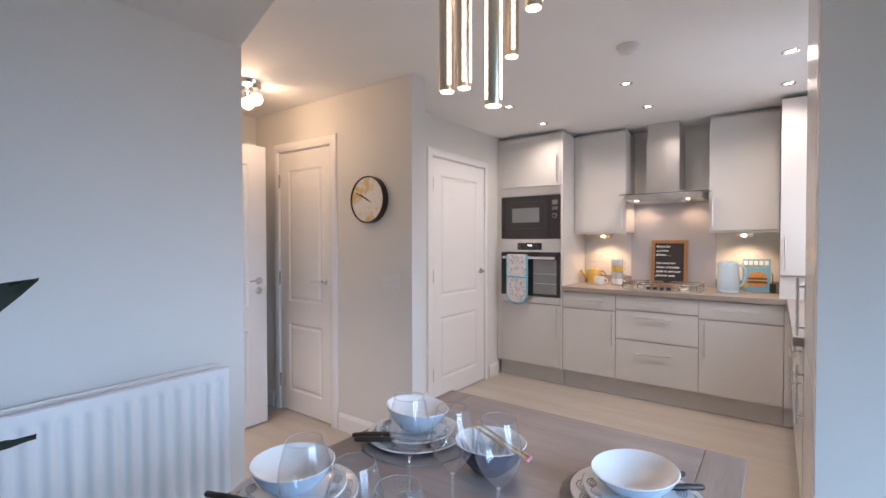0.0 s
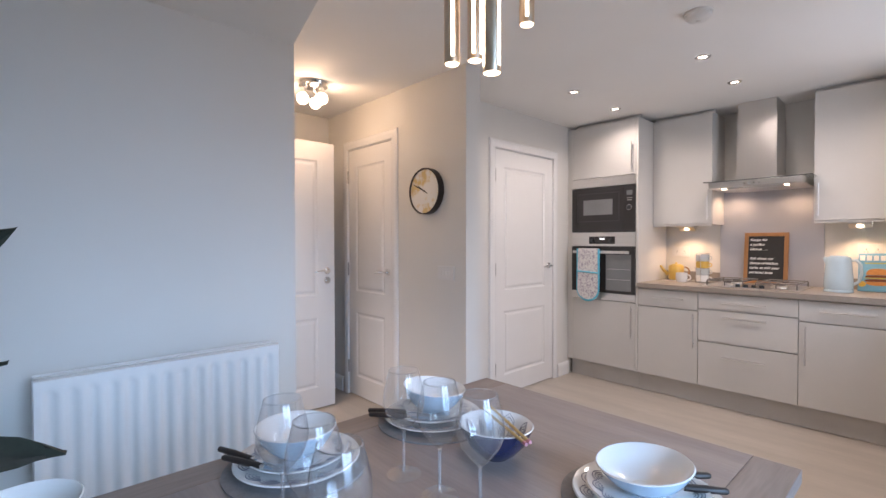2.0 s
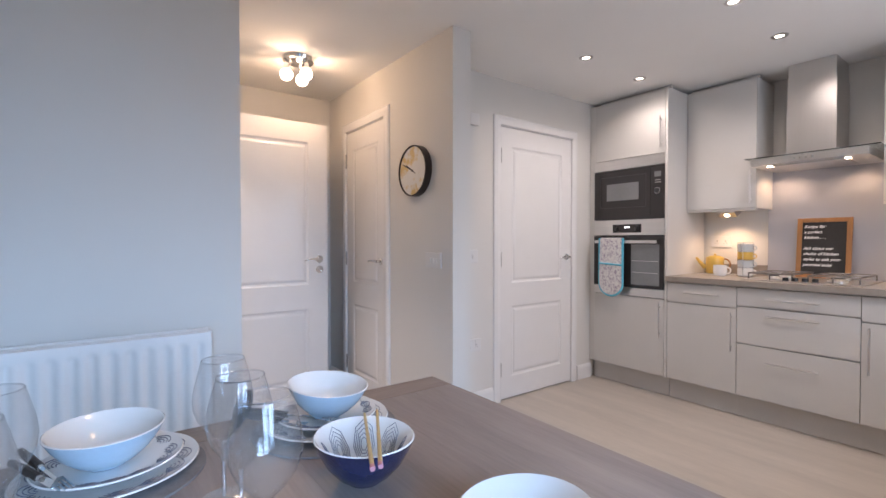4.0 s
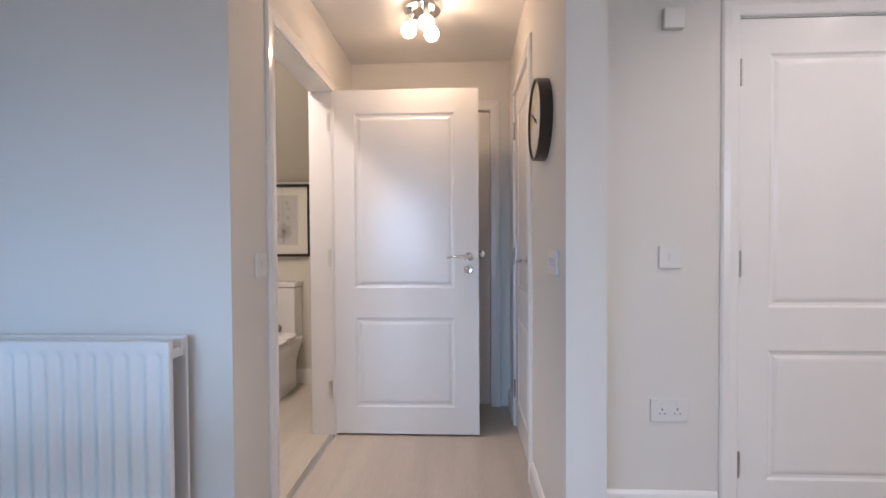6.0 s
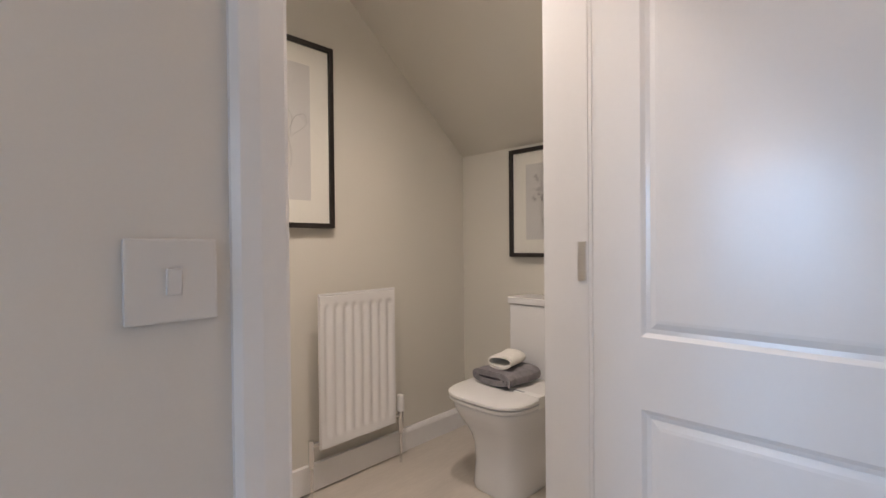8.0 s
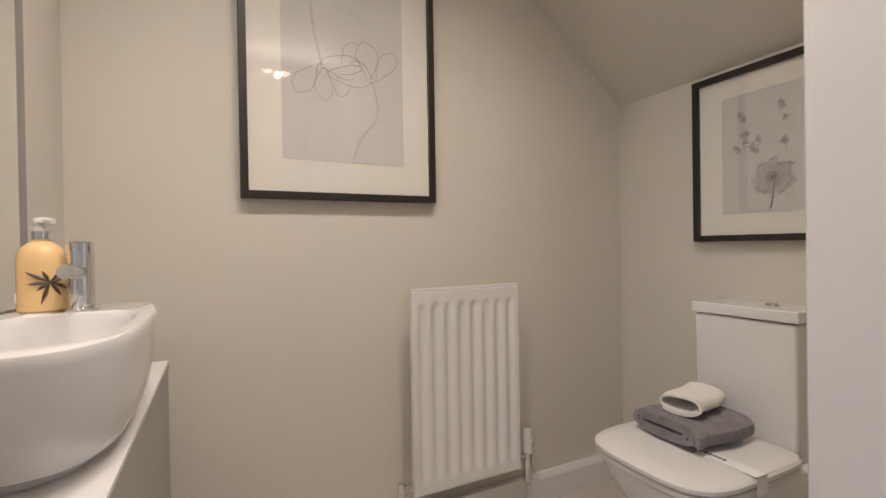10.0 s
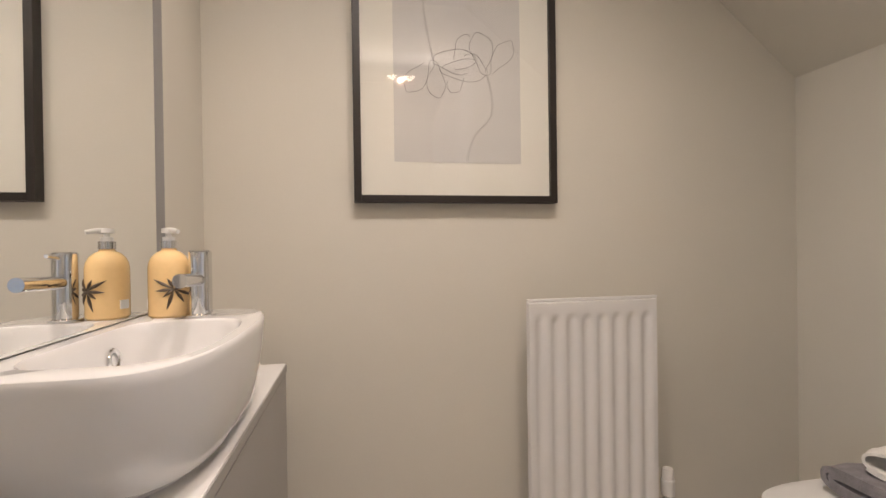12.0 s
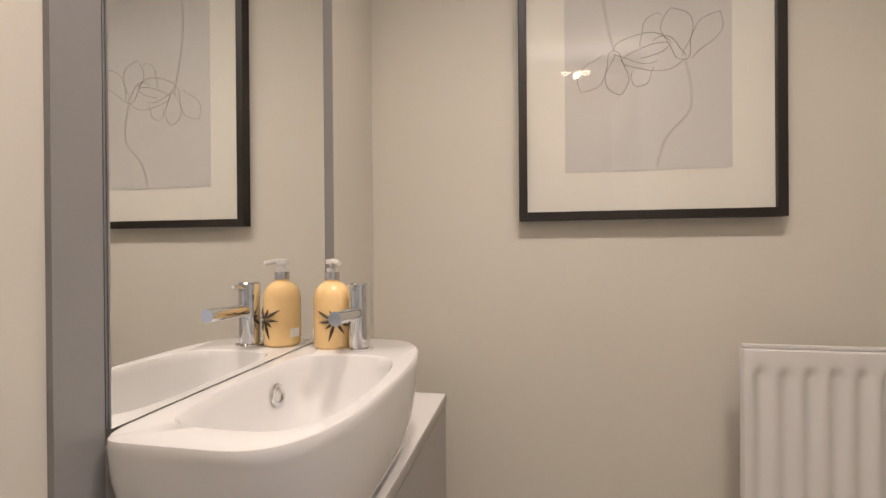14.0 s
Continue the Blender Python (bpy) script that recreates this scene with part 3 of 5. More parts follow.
for a, b in ((-1.56, -1.122), (-0.428, 0.01)):
    setting("upstand", box(a, b, NORTH - 0.016, NORTH - 0.001, 0.909, 0.985, 0.001), WORKTOP, "grey-brown laminate upstand", "upstand")
SPLASH = material("grey_splashback", (0.42, 0.43, 0.475), 0.2, vary=0.02)
setting("splashback", box(-1.121, -0.430, NORTH - 0.010, NORTH - 0.001, 0.909, 1.69, 0.001), SPLASH, "smooth grey splashback behind the hob", "splashback")

# units along the east wall
for y0, y1 in ((2.43, 3.03), (3.03, 3.63)):
    u = thing("base_cabinet", 0.37, (y0 + y1) / 2, 0, label="pale gloss base cabinet beside the tall unit", category="cabinet", group="base cabinets along the east wall")
    part("carcass", box(0.112, EASTK - 0.01, y0 + 0.001, y1 - 0.001, 0.15, 0.868), UNIT_SIDE, u)
    part("plinth", box(0.14, 0.155, y0, y1, 0.002, 0.148), PLINTH, u)
    for z0, z1 in ((0.722, 0.862), (0.152, 0.718)):
        d = part("drawer" if z0 > 0.5 else "door", box(0.09, 0.108, y0 + 0.002, y1 - 0.002, z0 + 0.002, z1 - 0.002, 0.0015), UNIT, u)
        part("handle", tube([(0.062, y0 + 0.18, z1 - 0.05), (0.062, y1 - 0.18, z1 - 0.05)], 0.0055, 12), STEEL, d, "brushed steel bar handle", True)
        for py in (y0 + 0.2, y1 - 0.208):
            part("post", box(0.062, 0.09, py, py + 0.008, z1 - 0.054, z1 - 0.046), STEEL, d)
cn = thing("corner_cabinet", 0.37, 3.9, 0, label="pale gloss corner base cabinet", category="cabinet")
part("carcass", box(0.112, EASTK - 0.01, 3.632, NORTH - 0.02, 0.0, 0.868), UNIT_SIDE, cn)
part("post", box(0.042, 0.11, FY, FY + 0.06, 0.15, 0.868, 0.001), UNIT, cn)
part("filler", box(0.09, 0.11, 3.632, FY, 0.15, 0.866, 0.001), UNIT, cn)
part("plinth", box(0.042, 0.155, 4.005, 4.02, 0.002, 0.148), PLINTH, cn)
tf = thing("fridge_cabinet", 0.38, 2.09, 0, label="tall white gloss cabinet beside the partition", category="cabinet")
part("carcass", box(0.112, EASTK - 0.005, 1.763, 2.425, 0.0, 2.30), UNIT_SIDE, tf)
for z0, z1 in ((0.152, 0.860), (0.864, 2.296)):
    d = part("door", box(0.092, 0.111, 1.766, 2.423, z0, z1, 0.0015), UNIT, tf)
    hz = z1 - 0.3 if z0 < 0.5 else z0 + 0.06
    part("handle", tube([(0.066, 2.38, hz), (0.066, 2.38, hz + 0.24)], 0.0055, 12), STEEL, d, "brushed steel bar handle", True)
    for pz in (hz + 0.03, hz + 0.2):
        part("post", box(0.066, 0.093, 2.376, 2.384, pz, pz + 0.008), STEEL, d)
bc = thing("boiler_cabinet", 0.34, 4.25, 0.908, label="deep pale gloss corner cabinet standing on the worktop", category="cabinet")
part("carcass", box(0.012, EASTK - 0.005, FY + 0.02, NORTH - 0.005, 1.075, 2.30), UNIT_SIDE, bc)
front("door", bc, 0.012, 0.50, 1.075, 2.298, FY, (0.040, 1.115, 0.040, 1.34))
part("under_panel", box(0.030, 0.150, FY + 0.03, FY + 0.048, 0.909, 1.074), UNIT_SIDE, bc)
part("support_panel", box(0.012, 0.030, FY + 0.03, NORTH - 0.005, 0.909, 1.074), UNIT_SIDE, bc)

# wall cabinets
SPOT_DISC = glowing("cupboard_lamp_disc", (1.0, 0.82, 0.6), 6.0)


def wall_unit(x0, x1, lamp_x, hx, label):
    u = thing("wall_cabinet", (x0 + x1) / 2, 4.4, 1.39, label=label, category="cabinet", group="wall cabinets beside the hood")
    part("carcass", box(x0 + 0.001, x1 - 0.001, 4.262, NORTH - 0.004, 1.395, 2.30), UNIT_SIDE, u)
    front("door", u, x0, x1, 1.398, 2.298, 4.242, (hx, 1.43, hx, 1.66))
    part("light_pelmet", box(x0 + 0.001, x1 - 0.001, 4.25, 4.268, 1.382, 1.397), UNIT_SIDE, u)
    l = thing("cupboard_light", lamp_x, 4.40, 1.395, label="small steel wedge light under the wall cabinet", category="light", group="lights under the cabinets")
    part("housing", prism([(4.352, 1.394), (4.46, 1.394), (4.46, 1.378), (4.405, 1.346), (4.394, 1.344), (4.352, 1.374)], "x", lamp_x - 0.06, lamp_x + 0.06), STEEL, l)
    part("lens", moved(lathe([(0, 0), (0.019, 0), (0.019, 0.004), (0, 0.004)], 24), Matrix.Translation((lamp_x, 4.3725, 1.3575)) @ Matrix.Rotation(radians(-35.5), 4, "X")), SPOT_DISC, l, "lit round lens")
    return u


wall_unit(-1.564, -1.095, -1.33, -1.125, "pale gloss wall cabinet beside the steel hood")
wall_unit(-0.452, 0.010, -0.22, -0.425, "pale gloss wall cabinet beside the steel hood")
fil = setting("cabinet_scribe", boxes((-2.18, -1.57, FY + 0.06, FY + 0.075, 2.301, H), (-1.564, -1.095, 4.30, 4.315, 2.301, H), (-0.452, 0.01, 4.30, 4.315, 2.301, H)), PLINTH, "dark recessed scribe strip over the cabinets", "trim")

# cooker hood
hd = thing("cooker_hood", -0.78, 4.35, 1.66, label="brushed steel chimney cooker hood with flared canopy", category="cooker hood")
part("canopy", box(-1.075, -0.485, 4.07, NORTH - 0.012, 1.66, 1.705, 0.006), STEEL, hd)
part("shoulder", prism([(-1.03, 1.705), (-0.53, 1.705), (-0.65, 1.735), (-0.91, 1.735)], "y", 4.16, NORTH - 0.012), STEEL, hd)
GLASSY = clear("hood_glass", (0.85, 0.92, 0.9))
part("visor", box(-1.10, -0.43, 4.05, NORTH - 0.012, 1.706, 1.712, 0.002), GLASSY, hd, "clear glass visor")
FLUE = material("smooth_brushed_steel", (0.66, 0.64, 0.62), 0.3, 1.0, vary=0.02, scale=3, fine=160, grain=(60, 60, 1), bump=0.01)
ch = part("chimney", boxes((-0.932, -0.672, 4.27, NORTH - 0.012, 1.735, 2.20), (-0.927, -0.677, 4.275, NORTH - 0.012, 2.2002, H - 0.002), bevel=0.003), FLUE, hd, "brushed steel flue")
for i in range(4):
    part("button", moved(lathe([(0, 0), (0.007, 0), (0.006, 0.004), (0, 0.004)], 12), Matrix.Translation((-0.83 + 0.03 * i, 4.07, 1.683)) @ Matrix.Rotation(radians(90), 4, "X")), CHROME, hd, "", True)
for x in (-0.982, -0.598):
    part("lamp", lathe([(0, 0), (0.022, 0), (0.022, 0.006), (0, 0.006)], 24, (x, 4.16, 1.6545)), SPOT_DISC, hd, "lit hood lamp")
part("filter", box(-0.96, -0.60, 4.12, 4.48, 1.652, 1.6595, 0.001), STEEL, hd)

# gas hob
PAN = material("dull_pan_support", (0.22, 0.21, 0.205), 0.35, 0.9, vary=0.15)
hb = thing("gas_hob", -0.79, 4.25, 0.908, label="stainless steel gas hob with wire pan supports", category="hob")
part("plate", box(-1.09, -0.49, 4.01, 4.50, 0.909, 0.916, 0.003), STEEL, hb)
for x, y, r in ((-0.95, 4.38, 0.045), (-0.95, 4.14, 0.035), (-0.64, 4.38, 0.035), (-0.63, 4.16, 0.05)):
    b = part("burner", lathe([(0, 0), (r, 0), (r, 0.012), (r * 0.8, 0.02), (0, 0.022)], 24, (x, y, 0.916)), STEEL, hb, "", True)
    part("cap", lathe([(0, 0), (r * 0.75, 0), (r * 0.7, 0.006), (0, 0.008)], 24, (x, y, 0.938)), BLACK, b, "black burner cap", True)
for x0, x1 in ((-1.07, -0.83), (-0.75, -0.51)):
    bm = bmesh.new()
    for y in (4.06, 4.25, 4.46):
        tube([(x0, y, 0.953), (x1, y, 0.953)], 0.0045, 8, bm)
    for x in (x0, (x0 + x1) / 2, x1):
        tube([(x, 4.06, 0.953), (x, 4.46, 0.953)], 0.0045, 8, bm)
        for y in (4.06, 4.46):
            tube([(x, y, 0.953), (x, y, 0.916)], 0.0045, 8, bm)
    part("pan_support", bm, PAN, hb, "steel wire pan support", True)
for i in range(4):
    part("knob", lathe([(0, 0), (0.017, 0), (0.015, 0.02), (0, 0.022)], 20, (-0.86 + 0.05 * i, 4.045, 0.916)), BLACK, hb, "", True)


def text_mesh(line, size, shear=0.25):
    cu = bpy.data.curves.new("writing", "FONT")
    cu.body, cu.size, cu.shear, cu.extrude = line, size, shear, 0.0006
    cu.offset = 0.0006
    ob = new("writing", cu)
    bpy.context.view_layer.update()
    me = bpy.data.meshes.new_from_object(ob.evaluated_get(bpy.context.evaluated_depsgraph_get()))
    bpy.data.objects.remove(ob)
    return me


# framed chalkboard
OAKF = material("golden_oak", (0.36, 0.175, 0.07), 0.45, vary=0.2, scale=8, bump=0.15, fine=60, grain=(6, 6, 0.8))
CHALK = material("chalk_white", (0.82, 0.82, 0.80), 0.9, vary=0.05)
SLATE = material("chalkboard", (0.025, 0.024, 0.024), 0.65, vary=0.25, scale=14)
cb = thing("chalkboard", -0.79, 4.53, 0.909, label="oak framed chalkboard with white lettering behind the hob", category="chalkboard")
lean = Matrix.Translation((-0.79, 4.505, 0.909)) @ Matrix.Rotation(radians(-6), 4, "X")
fw = 0.028
fb = boxes((-0.148, -0.148 + fw, -0.012, 0.006, 0, 0.415), (0.148 - fw, 0.148, -0.012, 0.006, 0, 0.415), (-0.148 + fw, 0.148 - fw, -0.012, 0.006, 0, fw), (-0.148 + fw, 0.148 - fw, -0.012, 0.006, 0.415 - fw, 0.415), bevel=0.002)
part("frame", moved(fb, lean), OAKF, cb, "golden oak frame")
brd = part("board", moved(box(-0.148 + fw, 0.148 - fw, -0.004, 0.003, fw, 0.415 - fw), lean), SLATE, cb, "black board")
for i, line in enumerate(("Recipe for", "a perfect", "kitchen . . .", "", "Ask about our", "choice of kitchen", "styles to suit your", "personal taste")):
    if line:
        me = text_mesh(line, 0.0275, 0.35)
        me.materials.append(CHALK)
        tx = new("writing", me)
        tx.parent = brd
        me.transform(world_of(brd).inverted() @ lean @ Matrix.Translation((-0.110, -0.0052, 0.348 - 0.0375 * i)) @ Matrix.Rotation(radians(90), 4, "X"))


# ---- things on the worktop ----
CT = 0.908
YELLOW = material("mustard_glaze", (0.66, 0.42, 0.09), 0.3, vary=0.08, scale=20, coat=0.2)
WHITEWARE = material("white_glaze", (0.80, 0.79, 0.77), 0.14, vary=0.02, coat=0.2)
GREYWARE = material("pale_grey_glaze", (0.52, 0.55, 0.56), 0.16, vary=0.03)


def loop_handle(x, y, z0, z1, reach, r=0.006, ang=0.0):
    c, s = math.cos(ang), math.sin(ang)
    pts = []
    for i in range(9):
        a = -math.pi / 2 + math.pi * i / 8
        d = reach * math.cos(a)
        pts.append((x + c * d, y + s * d, (z0 + z1) / 2 + (z1 - z0) / 2 * math.sin(a)))
    return tube(pts, r, 8)


tp = thing("teapot", -1.43, 4.42, CT, label="mustard yellow teapot on a white tray", category="teapot")
part("body", lathe([(0, 0.008), (0.056, 0.008), (0.062, 0.02), (0.062, 0.125), (0.058, 0.134), (0, 0.134)], 32, (-1.43, 4.42, CT)), YELLOW, tp, "", True)
lid = part("lid", lathe([(0, 0.134), (0.045, 0.134), (0.04, 0.142), (0, 0.147)], 28, (-1.43, 4.42, CT)), YELLOW, tp, "", True)
part("knob", lathe([(0, 0.146), (0.008, 0.147), (0.010, 0.158), (0, 0.162)], 16, (-1.43, 4.42, CT)), YELLOW, lid, "", True)
part("spout", tube([(-1.49, 4.40, CT + 0.05), (-1.525, 4.385, CT + 0.09), (-1.55, 4.375, CT + 0.13)], [0.018, 0.012, 0.009], 12), YELLOW, tp, "", True)
part("handle", loop_handle(-1.365, 4.43, CT + 0.04, CT + 0.12, 0.04), OAKF, tp, "brown curved handle", True)
tr = thing("tray", -1.40, 4.40, CT, label="small white ceramic tray under the teapot", category="tray")
part("plate", box(-1.52, -1.30, 4.33, 4.51, CT + 0.001, CT + 0.007, 0.003), WHITEWARE, tr)

jg = thing("milk_jug", -1.335, 4.28, CT, label="white ceramic milk jug beside the teapot", category="jug")
part("body", lathe([(0, 0.0), (0.038, 0), (0.046, 0.03), (0.045, 0.078), (0.042, 0.078), (0.041, 0.03), (0, 0.008)], 32, (-1.335, 4.28, CT + 0.001)), WHITEWARE, jg, "", True)
part("handle", loop_handle(-1.292, 4.275, CT + 0.018, CT + 0.066, 0.03, 0.0055), WHITEWARE, jg, "", True)

# four stacked mugs in a wire tower
mt = thing("mug_tower", -1.20, 4.36, CT, label="wire tower of stacked grey, yellow and white mugs", category="mug rack")
for i, mm in enumerate((WHITEWARE, GREYWARE, YELLOW, GREYWARE)):
    z = CT + 0.004 + 0.058 * i
    m = part("mug", lathe([(0, 0), (0.044, 0), (0.049, 0.006), (0.049, 0.057), (0.046, 0.057), (0.045, 0.008), (0, 0.006)], 28, (-1.20, 4.36, z)), mm, mt, "stacked mug", True)
    part("handle", loop_handle(-1.154, 4.355, z + 0.012, z + 0.046, 0.028, 0.0045), mm, m, "", True)
bm = bmesh.new()
for a in (0.6, 2.7, 4.8):
    tube([(-1.20 + 0.054 * math.cos(a), 4.36 + 0.054 * math.sin(a), CT + 0.002), (-1.20 + 0.054 * math.cos(a), 4.36 + 0.054 * math.sin(a), CT + 0.245)], 0.002, 6, bm)
for z in (0.002, 0.12, 0.245):
    tube([(-1.20 + 0.054 * math.cos(a / 16 * 2 * math.pi), 4.36 + 0.054 * math.sin(a / 16 * 2 * math.pi), CT + z) for a in range(17)], 0.002, 6, bm)
part("wire_frame", bm, CHROME, mt, "chrome wire frame", True)

PALEBLUE = material("pale_blue_enamel", (0.50, 0.62, 0.68), 0.22, vary=0.03, coat=0.2)
kt = thing("kettle", -0.315, 4.25, CT, label="pale blue jug kettle on its base", category="kettle")
part("base", lathe([(0, 0), (0.078, 0), (0.08, 0.006), (0.076, 0.018), (0, 0.018)], 36, (-0.315, 4.25, CT + 0.001)), PALEBLUE, kt, "", True)
part("body", lathe([(0, 0.02), (0.075, 0.02), (0.079, 0.03), (0.077, 0.10), (0.068, 0.20), (0.064, 0.232), (0.060, 0.238), (0, 0.24)], 36, (-0.315, 4.25, CT)), PALEBLUE, kt, "", True)
part("lid", lathe([(0, 0.239), (0.05, 0.239), (0.045, 0.246), (0, 0.248)], 30, (-0.315, 4.25, CT)), PALEBLUE, kt, "", True)
part("spout", tube([(-0.365, 4.237, CT + 0.195), (-0.378, 4.234, CT + 0.215), (-0.388, 4.231, CT + 0.234)], [0.020, 0.016, 0.010], 12), PALEBLUE, kt, "", True)
part("handle", tube([(-0.262, 4.262, CT + 0.212), (-0.228, 4.27, CT + 0.218), (-0.206, 4.275, CT + 0.19), (-0.200, 4.275, CT + 0.13), (-0.212, 4.272, CT + 0.075), (-0.242, 4.265, CT + 0.05)], 0.010, 12), PALEBLUE, kt, "", True)

BOOKBLUE = material("book_cover_blue", (0.16, 0.40, 0.58), 0.35, vary=0.06, scale=12)
BUN = material("print_bun", (0.55, 0.24, 0.07), 0.4, vary=0.2, scale=40)
PATTY = material("print_patty", (0.16, 0.05, 0.03), 0.4, vary=0.3, scale=60)
LEAFP = material("print_salad", (0.45, 0.42, 0.08), 0.4, vary=0.3, scale=60)
bk = thing("cookbook", -0.14, 4.40, CT, label="blue cookbook with a burger on its cover, standing upright", category="book")
bl = Matrix.Translation((-0.135, 4.40, CT + 0.002)) @ Matrix.Rotation(radians(-9), 4, "X") @ Matrix.Rotation(radians(-6), 4, "Z")
cv = part("cover", moved(box(-0.095, 0.095, -0.012, 0.012, 0, 0.262, 0.001), bl), BOOKBLUE, bk, "blue cover")
part("pages", moved(box(-0.092, 0.096, -0.010, 0.010, 0.002, 0.259), bl), CHALK, bk)
for i in range(5):
    x = -0.086 + 0.035 * i
    part("title_mark", moved(boxes((x, x + 0.026, -0.0135, -0.0118, 0.212, 0.246)), bl), CHALK, cv)
part("band", moved(box(-0.06, 0.08, -0.0134, -0.0118, 0.190, 0.197), bl), LEAFP, cv)


def bulge(w, z0, z1, flat, up):
    """A rounded layer of the printed burger."""
    n = 14
    arc = [(0.008 + w * math.cos(math.pi * i / n), z0 + (z1 - z0) * (flat + (1 - flat) * math.sin(math.pi * i / n) ** 0.7)) for i in range(n + 1)]
    if not up:
        arc = [(u, z0 + z1 - z) for u, z in arc]
    return prism(arc + [(0.008 - w, z0 if up else z1), (0.008 + w, z0 if up else z1)], "y", -0.0136, -0.0118)


for z0, z1, w, mm, flat, up in ((0.040, 0.066, 0.060, BUN, 0.2, False), (0.067, 0.085, 0.066, PATTY, 0.5, True), (0.086, 0.094, 0.069, LEAFP, 0.4, False), (0.095, 0.112, 0.064, PATTY, 0.5, True), (0.113, 0.158, 0.060, BUN, 0.1, True)):
    part("picture", moved(bulge(w, z0, z1, flat, up), bl), mm, cv)
part("sticker", moved(moved(lathe([(0, 0), (0.02, 0), (0.02, 0.002), (0, 0.002)], 20), Matrix.Translation((-0.072, -0.0118, 0.05)) @ Matrix.Rotation(radians(90), 4, "X")), bl), YELLOW, cv)
ad = thing("radio", -0.030, 4.40, CT, label="small black speaker with a bent aerial wire", category="speaker")
part("body", box(-0.050, -0.008, 4.36, 4.42, CT + 0.001, CT + 0.075, 0.008), BLACK, ad)
part("wire", tube([(-0.03, 4.40, CT + 0.07), (-0.03, 4.41, CT + 0.14), (-0.05, 4.43, CT + 0.17), (-0.08, 4.45, CT + 0.175)], 0.003, 6), BLACK, ad, "", True)


PLATE = material("matt_white_plate", (0.68, 0.67, 0.655), 0.4, vary=0.01)
OUTLET = material("outlet_shadow", (0.24, 0.235, 0.23), 0.6, vary=0.05)


def wall_plate(name, x, y, z, face, w, h, label, category, toggles=0, sockets=0):
    """face: 'x+', 'y-' and so on, the way that the plate looks."""
    rz = {"y-": 0, "x+": 90, "y+": 180, "x-": 270}[face]
    t = thing(name, x, y, z, rz, label, category)
    b = part("plate", box(-w / 2, w / 2, -0.009, 0, -h / 2, h / 2, 0.003), PLATE, t, at=Matrix())
    for i in range(toggles):
        u = (i - (toggles - 1) / 2) * 0.03
        part("rocker", moved(box(u - 0.007, u + 0.007, -0.013, -0.008, -0.014, 0.014, 0.001), Matrix.Rotation(radians(5), 4, "X")), PLATE, b, at=Matrix())
    for i in range(sockets):
        u = (i - (sockets - 1) / 2) * 0.06
        part("outlet", boxes((u - 0.003, u + 0.003, -0.0098, -0.0085, 0.0, 0.01), (u - 0.013, u - 0.006, -0.0098, -0.0085, -0.014, -0.010), (u + 0.006, u + 0.013, -0.0098, -0.0085, -0.014, -0.010)), OUTLET, b, at=Matrix())
        part("rocker", box(u - 0.006, u + 0.006, -0.012, -0.008, 0.020, 0.034, 0.001), PLATE, b, at=Matrix())
    return t


wall_plate("light_switch", -1.975, HALLN, 1.055, "y-", 0.148, 0.088, "white double light switch under the clock", "light switch", 3)
wall_plate("light_switch", -2.045, 1.06, 1.043, "y+", 0.088, 0.088, "white light switch beside the cloakroom doorway", "light switch", 1)
wall_plate("light_switch", UTIL, 2.637, 1.06, "x+", 0.088, 0.088, "white fused switch plate on the wall", "light switch", 1)
wall_plate("wall_socket", UTIL, 2.637, 0.445, "x+", 0.148, 0.088, "white double wall socket", "wall socket", 0, 2)
wall_plate("wall_socket", -1.44, NORTH, 1.16, "y-", 0.148, 0.088, "white double wall socket over the worktop", "wall socket", 0, 2)
wall_plate("wall_socket", -0.17, NORTH, 1.19, "y-", 0.148, 0.088, "white double wall socket over the worktop", "wall socket", 0, 2)
sb = thing("sensor_box", UTIL, 2.642, 1.995, 90, label="small white sensor box high on the wall", category="sensor")
part("case", box(-0.04, 0.04, -0.026, 0, -0.04, 0.04, 0.006), PLATE, sb, at=Matrix())

# recessed downlights
dl = thing("downlight", -1.645, 3.08, H, label="round chrome-rimmed recessed ceiling downlight, lit", category="downlight", group="ceiling downlights over the kitchen")
part("bezel", lathe([(0.022, -0.001), (0.025, -0.004), (0.040, -0.004), (0.043, 0.0), (0.043, 0.002), (0.022, 0.002)], 32, close=True), CHROME, dl, "", True, at=Matrix())
part("lens", lathe([(0, -0.002), (0.022, -0.002), (0.022, 0.001), (0, 0.001)], 28), DOWNLIGHT, dl, "lit lens", at=Matrix())
for x in (-1.645, -0.80, 0.045):
    for y in (3.08, 3.70):
        if (x, y) != (-1.645, 3.08):
            copy_thing(dl, pose(x, y, H))
# the cloakroom's two fittings are made up to go with its added lamps
for p in ((-2.44, 0.66), (-2.86, 0.66)):
    copy_thing(dl, pose(*p, H))["group"] = "ceiling downlights in the cloakroom"
sm = thing("smoke_alarm", -0.635, 2.50, H, label="round white smoke alarm on the ceiling", category="smoke alarm")
part("base", lathe([(0, 0), (0.062, 0), (0.062, -0.010), (0, -0.010)], 36), PLASTIC, sm, "", True, at=Matrix())
part("dome", lathe([(0.056, -0.010), (0.054, -0.024), (0.040, -0.036), (0.018, -0.040), (0, -0.040)], 36), PLASTIC, sm, "", True, at=Matrix())
part("button", lathe([(0.012, -0.039), (0.012, -0.043), (0, -0.044)], 16), PLASTIC, sm, "", True, at=Matrix())

